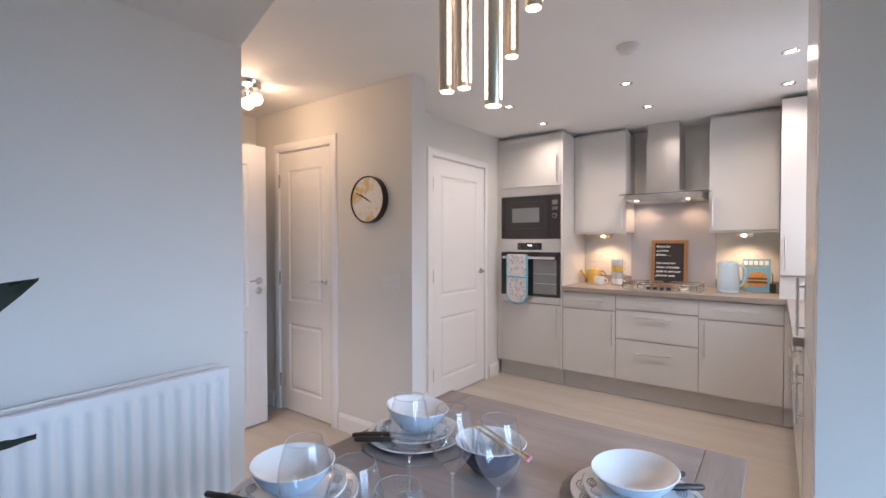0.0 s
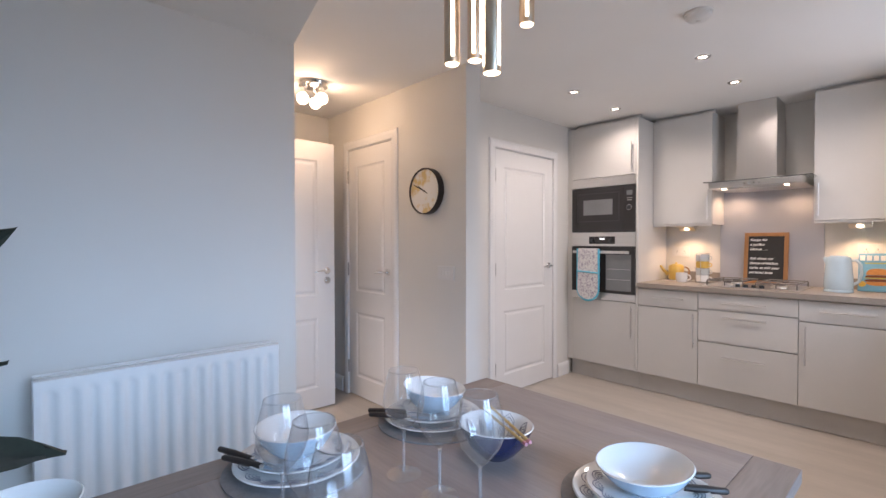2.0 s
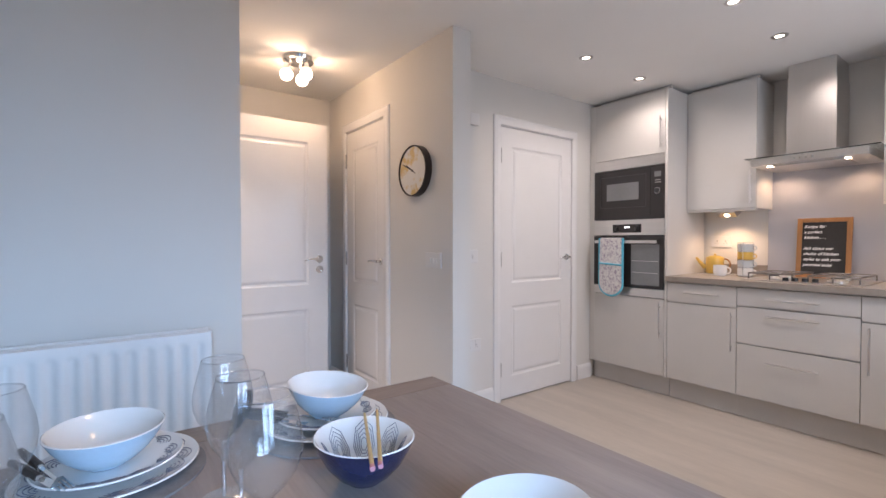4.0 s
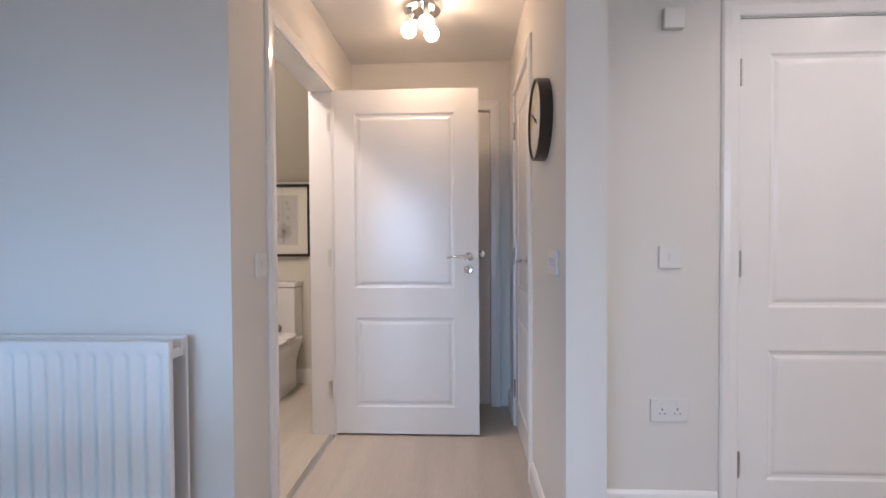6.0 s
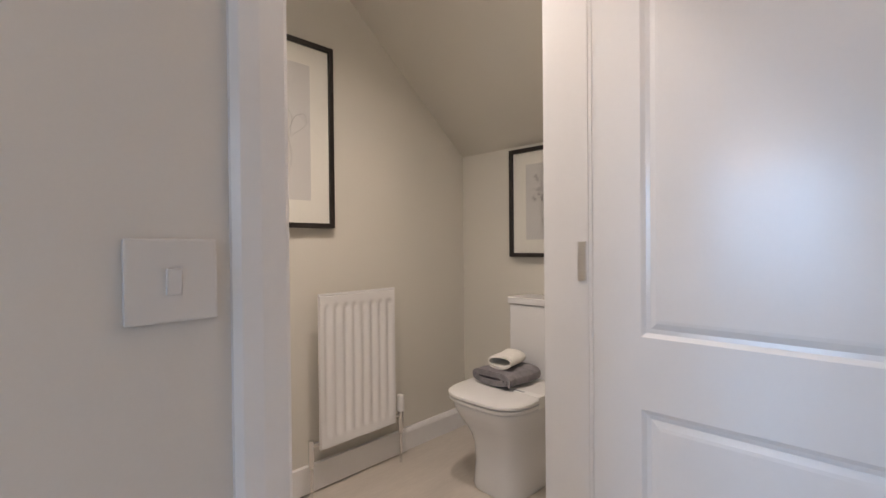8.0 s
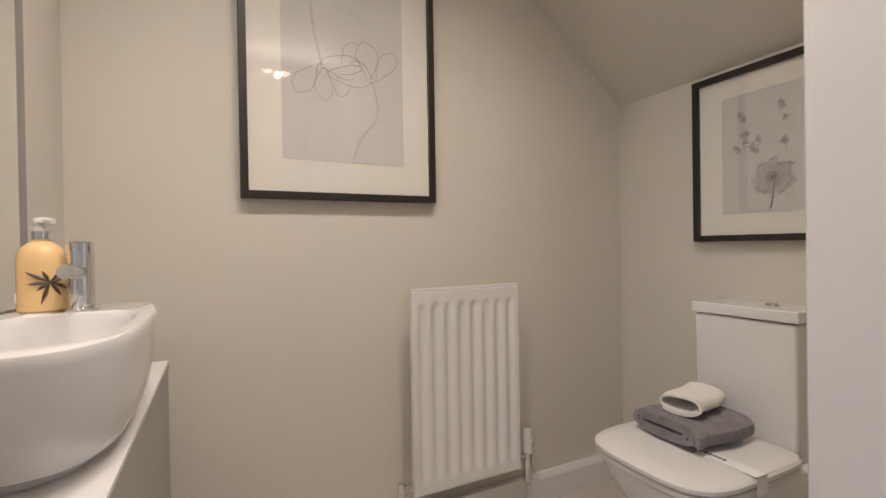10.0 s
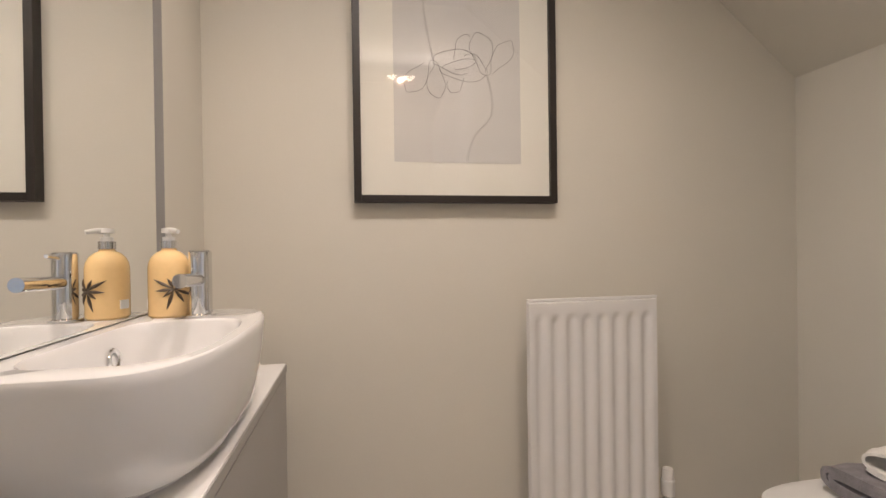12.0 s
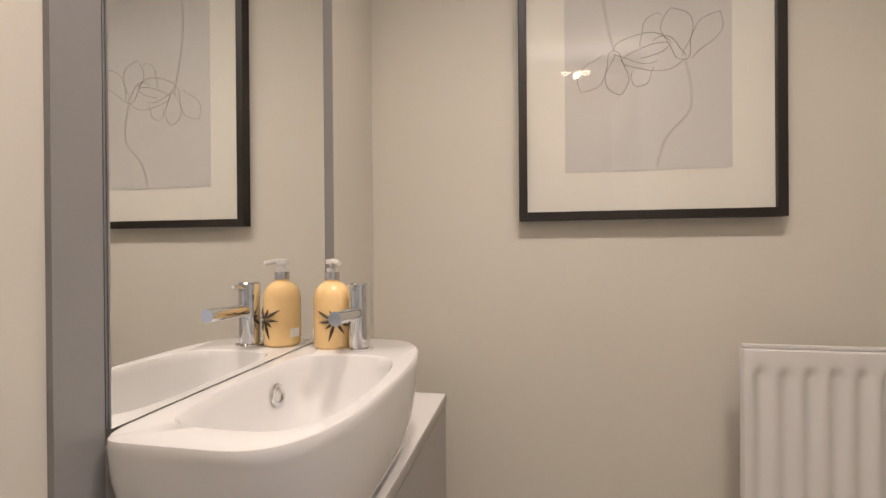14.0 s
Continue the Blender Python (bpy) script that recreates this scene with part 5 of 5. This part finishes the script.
# ---- cloakroom ----
VINYL = material("grey_vinyl_floor", (0.51, 0.465, 0.41), 0.45, vary=0.12, scale=3.0, bump=0.1, fine=40, grain=(0.4, 2.5, 1))
setting("floor_cloakroom", box(WCW, WCM - 0.004, WCB, 1.03, 0.0, 0.004), VINYL, "grey-beige wood-effect vinyl floor of the cloakroom", "floor")
setting("threshold", prism([(1.028, 0.0), (1.068, 0.0), (1.062, 0.007), (1.034, 0.007)], "x", -2.985, -2.182), STEEL, "pale metal threshold strip in the doorway", "threshold")
setting("pipe_boxing", box(-3.44, -2.60, WCB + 0.0165, WCB + 0.034, 0.012, 0.128, 0.003), GLOSS, "white painted pipe boxing under the radiator", "boxing")


def ring_of(cx, cy, hx, hy, z, n=3.0, nb=None, seg=48):
    """A squared oval; nb: the squareness of its half towards +x."""
    pts = []
    for i in range(seg):
        a = 2 * math.pi * i / seg
        c, s = math.cos(a), math.sin(a)
        e = (nb if (nb and c > 0) else n)
        pts.append((cx + hx * math.copysign(abs(c) ** (2 / e), c), cy + hy * math.copysign(abs(s) ** (2 / e), s), z))
    return pts


def loft(rings, cap0=True, cap1=True):
    bm = bmesh.new()
    vs = [[bm.verts.new(p) for p in r] for r in rings]
    for a, b in zip(vs, vs[1:]):
        k = len(a)
        for i in range(k):
            bm.faces.new((a[i], a[(i + 1) % k], b[(i + 1) % k], b[i]))
    if cap0:
        bm.faces.new(vs[0])
    if cap1:
        bm.faces.new(vs[-1][::-1])
    return bm


# toilet
TY = 0.382
wc = thing("toilet", -3.65, TY, 0.004, label="white close-coupled toilet with closed square lid", category="toilet")


def span(x0, x1, hy, z, n=4.0):
    return ring_of((x0 + x1) / 2, TY, (x1 - x0) / 2, hy, z, 8.0, n)


part("pan", loft([span(-3.90, -3.418, 0.136, 0.004, 3.7), span(-3.90, -3.414, 0.139, 0.02, 3.7), span(-3.90, -3.424, 0.133, 0.12, 3.7), span(-3.90, -3.420, 0.136, 0.19, 3.7), span(-3.90, -3.405, 0.148, 0.245, 3.7), span(-3.90, -3.375, 0.168, 0.295, 3.7), span(-3.90, -3.342, 0.185, 0.345, 3.7), span(-3.90, -3.326, 0.193, 0.38, 3.7), span(-3.90, -3.325, 0.194, 0.392, 3.7), span(-3.90, -3.330, 0.191, 0.398, 3.7)]), PORCELAIN, wc, "", True)
seat = part("seat", loft([span(-3.74, -3.320, 0.196, 0.4015, 3.7), span(-3.74, -3.315, 0.199, 0.405, 3.7), span(-3.74, -3.315, 0.199, 0.414, 3.7), span(-3.74, -3.320, 0.196, 0.417, 3.7)]), PLASTIC, wc, "white toilet seat", True)
part("lid", loft([span(-3.74, -3.318, 0.197, 0.4205, 3.7), span(-3.74, -3.311, 0.201, 0.424, 3.7), span(-3.74, -3.311, 0.201, 0.434, 3.7), span(-3.74, -3.320, 0.194, 0.441, 3.7), span(-3.73, -3.36, 0.165, 0.446, 3.7)]), PLASTIC, wc, "closed white lid", True)
cst = part("cistern", box(-3.925, -3.752, TY - 0.130, TY + 0.162, 0.398, 0.778, 0.012, 3), PORCELAIN, wc)
part("cistern_lid", box(-3.927, -3.744, TY - 0.137, TY + 0.170, 0.782, 0.815, 0.008, 3), PORCELAIN, wc)
part("flush_button", lathe([(0, 0.815), (0.022, 0.815), (0.020, 0.823), (0, 0.824)], 24, (-3.83, TY + 0.065, 0)), CHROME, wc, "chrome flush button", True)
for y in (TY - 0.075, TY + 0.075):
    part("lid_hinge", tube([(-3.735, y - 0.02, 0.425), (-3.735, y + 0.02, 0.425)], 0.010, 12), CHROME, wc, "", True)
band = part("paper_band", box(-3.535, -3.495, TY + 0.05, TY + 0.204, 0.4465, 0.4475), CHALK, wc, "white paper band across the lid")
part("band_end", box(-3.535, -3.495, TY + 0.2025, TY + 0.204, 0.40, 0.4475), CHALK, wc)
part("band_print", boxes(*[(-3.521, -3.510, TY + 0.06 + 0.012 * i, TY + 0.068 + 0.012 * i, 0.4475, 0.4482) for i in range(5)]), INK, band)


def sheet(points, thick, v0, v1):
    """A thick cloth along (u, z) points, drawn from v0 to v1."""
    P = [Vector((u, z)) for u, z in points]
    left, right = [], []
    for i, p in enumerate(P):
        d = (P[min(i + 1, len(P) - 1)] - P[max(i - 1, 0)]).normalized()
        nrm = Vector((-d.y, d.x)) * thick / 2
        left.append(p + nrm)
        right.append(p - nrm)
    bm = bmesh.new()
    steps = 14
    rows = []
    for k in range(steps + 1):
        f = k / steps
        v = v0 + (v1 - v0) * f
        edge = 0.004 * math.sin(9 * f + 1.3)
        rows.append([bm.verts.new((p.x + edge, v, p.y + 0.0015 * math.sin(23 * f + 40 * p.x))) for p in left + right[::-1]])
    for a, b in zip(rows, rows[1:]):
        for i in range(len(a)):
            bm.faces.new((a[i], a[(i + 1) % len(a)], b[(i + 1) % len(a)], b[i]))
    n = len(left)
    for r in (rows[0], rows[-1]):
        for i in range(n - 1):
            bm.faces.new((r[i], r[i + 1], r[2 * n - 2 - i], r[2 * n - 1 - i]))
    return bm


def roll(w0, w1, h0, h1, turns, square, start=0.0):
    """The line of a cloth rolled flat, from the inside out; its underside rests at z = 0."""
    pts, n = [], int(22 * turns)
    for i in range(n + 1):
        f = i / n
        a = start + 2 * math.pi * turns * f
        w, k = w0 + (w1 - w0) * f, h0 + (h1 - h0) * f
        c, d = math.cos(a), math.sin(a)
        pts.append((w * math.copysign(abs(c) ** (2 / square), c), h1 + k * math.copysign(abs(d) ** (2 / square), d)))
    return pts


TOWEL = material("grey_towelling", (0.23, 0.215, 0.225), 1.0, vary=0.25, scale=40, fine=320, bump=0.9)
TOWELW = material("cream_towelling", (0.80, 0.775, 0.72), 1.0, vary=0.08, scale=40, fine=320, bump=0.9)
tw = thing("folded_towel", -3.588, 0.350, 0.447, 176, "thick grey hand towel rolled flat on the toilet lid", "towel")
part("cloth", sheet(roll(0.070, 0.110, 0.006, 0.030, 2.15, 3.0, 2.6), 0.0145, -0.112, 0.112), TOWEL, tw, "", True, at=Matrix.Translation((0, 0, 0.0075)) @ Matrix.Rotation(radians(90), 4, "Z"))
tw2 = thing("rolled_flannel", -3.592, 0.352, 0.5205, 190, "cream rolled face flannel on the grey towel", "towel")
part("cloth", sheet(roll(0.050, 0.060, 0.020, 0.027, 1.35, 2.3, 3.4), 0.0065, -0.085, 0.080), TOWELW, tw2, "", True, at=Matrix.Translation((0, 0, 0.004)) @ Matrix.Rotation(radians(90), 4, "Z"))

# cloakroom radiator, its face to +y
r2 = thing("radiator", -2.90, -0.100, 0.213, 180, "slim white single-panel radiator on the cloakroom wall", "radiator")
part("panel", flutes(0.410, 0.652, 8, edge=0.014, deep=0.011, z_end=0.05, thick=0.0145), RAD, r2, "", True, at=Matrix())
part("top_strip", box(0.0, 0.410, 0.003, 0.014, 0.6525, 0.660, 0.002), RAD, r2, at=Matrix())
for x in (0.09, 0.30):
    part("bracket", box(x, x + 0.03, 0.0148, 0.1095, 0.08, 0.58, 0.001), RAD, r2, at=Matrix())
tv = part("thermostatic_valve", lathe([(0, 0.045), (0.019, 0.046), (0.020, 0.055), (0.0185, 0.060), (0.0195, 0.064), (0.0195, 0.092), (0.017, 0.095), (0.017, 0.118), (0.014, 0.126), (0, 0.127)], 20, (0.452, 0.02, 0.0)), PLASTIC, r2, "white thermostatic head", True, at=Matrix())
part("valve_body", tube([(0.41, 0.02, 0.028), (0.452, 0.02, 0.028)], 0.010, 12, tube([(0.452, 0.02, 0.05), (0.452, 0.02, 0.005), (0.452, 0.02, -0.06)], [0.0165, 0.0165, 0.0125], 12)), CHROME, r2, "chrome valve", True, at=Matrix())
part("lockshield_valve", tube([(0.0, 0.02, 0.028), (-0.036, 0.02, 0.028)], 0.011, 12, tube([(-0.036, 0.02, 0.05), (-0.036, 0.02, -0.06)], 0.0125, 12)), CHROME, r2, "chrome lockshield valve", True, at=Matrix())
for x in (0.452, -0.036):
    part("pipe", tube([(x, 0.02, -0.07), (x, 0.02, -0.209)], 0.0075, 10), CHROME, r2, "", True, at=Matrix())

# vanity unit and basin
CAB = material("grey_vanity_board", (0.34, 0.325, 0.31), 0.35, vary=0.03)
VY0, VY1, VZ = -0.078, 0.618, 0.738
vn = thing("vanity_unit", -2.14, 0.365, 0.004, label="grey vanity unit with white top under the basin", category="cabinet")
part("side_panel", box(-2.222, WCM - 0.005, VY1 - 0.020, VY1 - 0.002, 0.004, VZ - 0.022, 0.001), CAB, vn)
part("top", box(-2.248, WCM - 0.005, VY0, VY1 - 0.0005, VZ - 0.0215, VZ - 0.003, 0.001), CAB, vn, "grey edged top")
part("top_surface", box(-2.2465, WCM - 0.006, VY0 + 0.001, VY1 - 0.002, VZ - 0.0029, VZ, 0.001), GLOSS, vn, "white top surface")
part("door", box(-2.246, -2.230, VY0 + 0.002, VY1 - 0.006, 0.09, VZ - 0.026, 0.001), CAB, vn, "plain grey door")
part("body", box(-2.228, WCM - 0.006, VY0 + 0.017, VY1 - 0.0205, 0.09, VZ - 0.0225), CAB, vn)
part("side_panel", box(-2.222, WCM - 0.005, VY0 + 0.0005, VY0 + 0.0165, 0.004, VZ - 0.0225, 0.001), CAB, vn)
part("plinth", box(-2.215, -2.20, VY0 + 0.017, VY1 - 0.0205, 0.004, 0.088), CAB, vn)

BZ = 0.905
bs = thing("wash_basin", -2.15, 0.365, VZ, label="white ceramic basin with soft square front on the vanity", category="basin")
BXC, BYC, BHX, BHY = -2.1470, 0.372, 0.1170, 0.256


def bring(f, z, g=None):
    """A ring of the outer shape, drawn in towards the wall side."""
    g = f if g is None else g
    back = BXC + BHX
    return [(back - (back - x) * g, BYC + (y - BYC) * f, z) for x, y, _ in ring_of(BXC, BYC, BHX, BHY, z, 3.0, 14.0, 64)]


def bowl_ring(f, z, dx=0.0):
    return ring_of(-2.148 + dx, 0.418, 0.096 * f, 0.168 * f, z, 3.2, 4.5, 64)


part("shell", loft([bring(0.70, VZ + 0.0005, 0.80), bring(0.70, VZ + 0.014, 0.80), bring(0.772, VZ + 0.015, 0.880), bring(0.797, VZ + 0.019, 0.900), bring(0.81, VZ + 0.027, 0.912), bring(0.875, 0.78, 0.945), bring(0.940, 0.82, 0.972), bring(0.982, 0.86, 0.989), bring(0.995, 0.887, 0.996), bring(1.0, 0.897), bring(0.994, BZ - 0.002, 0.994), bring(0.980, BZ, 0.985),
    bowl_ring(1.0, BZ), bowl_ring(0.975, BZ - 0.003), bowl_ring(0.95, BZ - 0.015), bowl_ring(0.90, BZ - 0.06), bowl_ring(0.80, BZ - 0.10), bowl_ring(0.60, BZ - 0.125), bowl_ring(0.3, BZ - 0.132), bowl_ring(0.12, BZ - 0.134)]), PORCELAIN, bs, "", True)
part("waste", lathe([(0, 0), (0.03, 0), (0.03, 0.003), (0.02, 0.005), (0, 0.005)], 24, (-2.148, 0.418, BZ - 0.1335)), CHROME, bs, "chrome waste", True)
ovf = Matrix.Translation((-2.0625, 0.352, 0.862)) @ Matrix.Rotation(radians(-83), 4, "Y")
part("overflow", moved(lathe([(0.010, 0.001), (0.012, 0.003), (0.0165, 0.003), (0.018, 0.0), (0.010, 0.0)], 24, close=True), ovf), CHROME, bs, "chrome overflow ring", True)

tp2 = thing("basin_tap", -2.142, 0.212, BZ, label="chrome single-lever basin mixer tap", category="tap")
part("body", lathe([(0, 0), (0.026, 0), (0.026, 0.004), (0.0195, 0.006), (0.0195, 0.118), (0.017, 0.121), (0, 0.121)], 32), CHROME, tp2, "", True, at=Matrix())
part("spout", tube([(0.0, 0.012, 0.068), (-0.002, 0.06, 0.070), (-0.004, 0.106, 0.072), (-0.004, 0.112, 0.072)], 0.0118, 20), CHROME, tp2, "", True, at=Matrix())
part("lever", tube([(0.0, 0.016, 0.111), (-0.001, 0.030, 0.113), (-0.002, 0.046, 0.115)], [0.0045, 0.004, 0.0036], 12), CHROME, tp2, "", True, at=Matrix())

PRINT = material("brown_print", (0.085, 0.055, 0.03), 0.4, vary=0.2)
SOAP = material("amber_soap", (0.86, 0.60, 0.29), 0.15, vary=0.05, scale=10, coat=0.4)
sp = thing("soap_bottle", -2.083, 0.196, BZ, label="amber liquid soap bottle with white pump and leaf print", category="soap bottle")
part("bottle", lathe([(0, 0), (0.031, 0), (0.0345, 0.004), (0.0345, 0.090), (0.033, 0.101), (0.0285, 0.111), (0.020, 0.119), (0.0135, 0.122), (0.012, 0.126), (0, 0.126)], 36), SOAP, sp, "amber bottle", True, at=Matrix())
cl = part("collar", lathe([(0, 0.126), (0.014, 0.126), (0.014, 0.140), (0, 0.140)], 24), CHROME, sp, "silver collar", True, at=Matrix())
pm = part("pump", lathe([(0, 0.140), (0.010, 0.140), (0.010, 0.147), (0.005, 0.148), (0.005, 0.154), (0.012, 0.155), (0.011, 0.163), (0, 0.164)], 24), PLASTIC, sp, "white pump head", True, at=Matrix())
part("nozzle", tube([(0, 0, 0.159), (-0.012, 0.012, 0.159), (-0.024, 0.022, 0.156)], [0.006, 0.005, 0.004], 10), PLASTIC, pm, "", True, at=Matrix())
bm = bmesh.new()
for k in range(9):
    ang = math.pi * (0.15 + 0.75 * k / 8) * (1 if k % 2 else -1)
    ln = 0.022 + 0.008 * (k % 3)
    pts = []
    for i in range(5):
        f = i / 4
        u, z = math.sin(ang) * ln * f, math.cos(ang) * ln * f
        th = radians(122) + u / 0.0345
        pts.append((0.0348 * math.cos(th), 0.0348 * math.sin(th), 0.052 + z))
    tube(pts, [0.0005, 0.0022, 0.0034, 0.0022, 0.0004], 6, bm)
part("leaf_print", bm, PRINT, sp, "dark printed leaves", at=Matrix())
part("label", moved(box(-0.009, 0.009, -0.0352, -0.0338, 0.018, 0.034), Matrix.Rotation(radians(110), 4, "Z")), CHALK, sp, "white label", at=Matrix())

# mirror on a grey board
MB = material("grey_mirror_surround", (0.27, 0.265, 0.265), 0.35, vary=0.03)
mr = thing("wall_mirror", -2.025, 0.365, BZ, label="tall wall mirror on a grey surround above the basin", category="mirror")
part("surround", box(-2.0265, WCM - 0.0042, 0.062, 0.609, BZ + 0.002, 2.12), MB, mr, "grey surround")
part("side_strip", box(-2.0265, WCM - 0.0042, 0.6105, 0.661, 0.004, 2.12), MB, mr)
part("glass", box(-2.0315, -2.0267, 0.118, 0.608, BZ + 0.002, 2.12, 0.0006), MIRROR, mr, "mirror glass")

# framed drawings
FRAME = material("black_frame", (0.018, 0.014, 0.012), 0.4, vary=0.2)
MATBOARD = material("cream_mount", (0.78, 0.75, 0.68), 0.8, vary=0.02)
ART = material("grey_paper", (0.60, 0.58, 0.56), 0.8, vary=0.04, scale=5)
PENCIL = material("pencil_line", (0.24, 0.23, 0.225), 0.9, vary=0.3, scale=60)
PENCIL_SOFT = material("pencil_soft", (0.40, 0.385, 0.375), 0.9, vary=0.2, scale=60)


def framed(x, y, z, rz, w, h, art, label):
    """A glazed frame; local x runs along the wall and its face looks to -y."""
    t = thing("framed_picture", x, y, z, rz, label, "picture")
    b = 0.021
    f = part("frame", boxes((0, b, -0.034, 0, 0, h), (w - b, w, -0.034, 0, 0, h), (b, w - b, -0.034, 0, 0, b), (b, w - b, -0.034, 0, h - b, h), bevel=0.0015), FRAME, t, "black wooden frame", at=Matrix())
    m = part("mount", box(b, w - b, -0.020, -0.016, b, h - b), MATBOARD, t, "cream mount", at=Matrix())
    x0, x1, z0, z1 = art
    part("art_paper", box(x0, x1, -0.0212, -0.0199, z0, z1), ART, m, "grey drawing paper", at=Matrix())
    g = part("pane", box(b, w - b, -0.030, -0.028, b, h - b), GLASS, t, "clear picture glass", at=Matrix())
    g.visible_shadow = False
    return m


def stroke(bm, pts, w=0.0006, y=-0.0216):
    tube([(u, y, v) for u, v in pts], w, 4, bm)


def curve(fn, n=24):
    return [fn(i / n) for i in range(n + 1)]


def petal(cx, cz, ang, ln, wd, wob, a0=0.0, a1=1.0):
    ca, sa = math.cos(radians(ang)), math.sin(radians(ang))
    out = []
    for i in range(29):
        f = 2 * math.pi * (a0 + (a1 - a0) * i / 28)
        u, v = ln * (0.5 - 0.5 * math.cos(f)), wd * math.sin(f) * (1 + wob * math.cos(3 * f))
        u += wob * 0.06 * ln * math.sin(5 * f)
        out.append((cx + u * ca - v * sa, cz + u * sa + v * ca))
    return out


# poppy line drawing
mt1 = framed(-2.421, WCB, 1.155, 180, 0.608, 0.802, (0.115, 0.497, 0.118, 0.70), "black framed line drawing of poppies with cream mount")
bm = bmesh.new()
K1, K2 = (0.231, 0.415), (0.392, 0.381)  # where the two flowers meet their stems
for base, ang, ln, wd, wob, a0, a1 in (
    (K1, 229, 0.122, 0.026, 0.28, 0.05, 0.86), (K1, 277, 0.110, 0.025, 0.20, 0.0, 1.0), (K1, 345, 0.110, 0.016, 0.2, 0.55, 0.95),
    ((0.318, 0.380), 235, 0.066, 0.020, 0.2, 0.1, 0.7), ((0.257, 0.393), 15, 0.107, 0.013, 0.1, 0.0, 0.8), (K1, 2, 0.132, 0.034, 0.1, 0.0, 0.48),
    ((0.250, 0.395), -4, 0.142, 0.030, 0.1, 0.52, 1.0), (K2, 101, 0.128, 0.032, 0.25, 0.0, 1.0), (K2, 52, 0.132, 0.024, 0.28, 0.04, 0.9),
    ((0.300, 0.415), 65, 0.090, 0.022, 0.2, 0.05, 0.55), (K2, 140, 0.085, 0.022, 0.2, 0.45, 0.95),
):
    stroke(bm, petal(*base, ang, ln, wd, wob, a0, a1), 0.0008)
part("drawing", bm, PENCIL, mt1, "fine pencil petals", at=Matrix())
bm = bmesh.new()
for o in (0.0, 0.004):
    stroke(bm, curve(lambda f: (K1[0] - 0.03 * math.sin(2.2 * f) + o, K1[1] + 0.28 * f)), 0.0008)
    stroke(bm, curve(lambda f: (K2[0] + 0.018 * math.sin(3.4 * f) - 0.03 - 0.03 * math.tanh(8 * (f - 0.6)) + o, K2[1] - 0.255 * f)), 0.0008)
part("drawing_stems", bm, PENCIL_SOFT, mt1, "soft pencil stems", at=Matrix())

# dandelion drawing
mt2 = framed(WCW, 0.150, 1.008, 90, 0.47, 0.566, (0.10, 0.37, 0.09, 0.48), "black framed drawing of a dandelion clock over the cistern")
rng = random.Random(4)
bm = bmesh.new()
for k in range(64):
    a, ln = 2 * math.pi * k / 64, 0.045 + rng.uniform(-0.01, 0.014)
    p0, p1 = (0.262 + 0.008 * math.cos(a), 0.195 + 0.008 * math.sin(a)), (0.262 + ln * math.cos(a), 0.195 + ln * math.sin(a))
    stroke(bm, [p0, p1], 0.0008)
    for da in (-0.5, 0, 0.5):
        stroke(bm, [p1, (p1[0] + 0.010 * math.cos(a + da), p1[1] + 0.010 * math.sin(a + da))], 0.0008)
for k in range(16):
    cx, cz, a = 0.14 + rng.uniform(0, 0.16), 0.29 + rng.uniform(0, 0.15), rng.uniform(0, 6.28)
    for j in range(8):
        q = a + (j - 3.5) * 0.22
        stroke(bm, [(cx, cz), (cx + 0.02 * math.cos(q), cz + 0.02 * math.sin(q))], 0.0008)
    stroke(bm, [(cx, cz), (cx - 0.02 * math.cos(a), cz - 0.02 * math.sin(a))], 0.0008)
part("drawing", bm, PENCIL_SOFT, mt2, "fine pencil dandelion seeds", at=Matrix())
bm = bmesh.new()
stroke(bm, curve(lambda f: (0.262 - 0.012 * f * f, 0.19 - 0.09 * f)), 0.0022)
stroke(bm, [(0.262 + 0.006 * math.cos(a), 0.195 + 0.005 * math.sin(a)) for a in [0.5 * i for i in range(14)]], 0.003)
part("drawing_stem", bm, PENCIL, mt2, "dark pencil stem", at=Matrix())
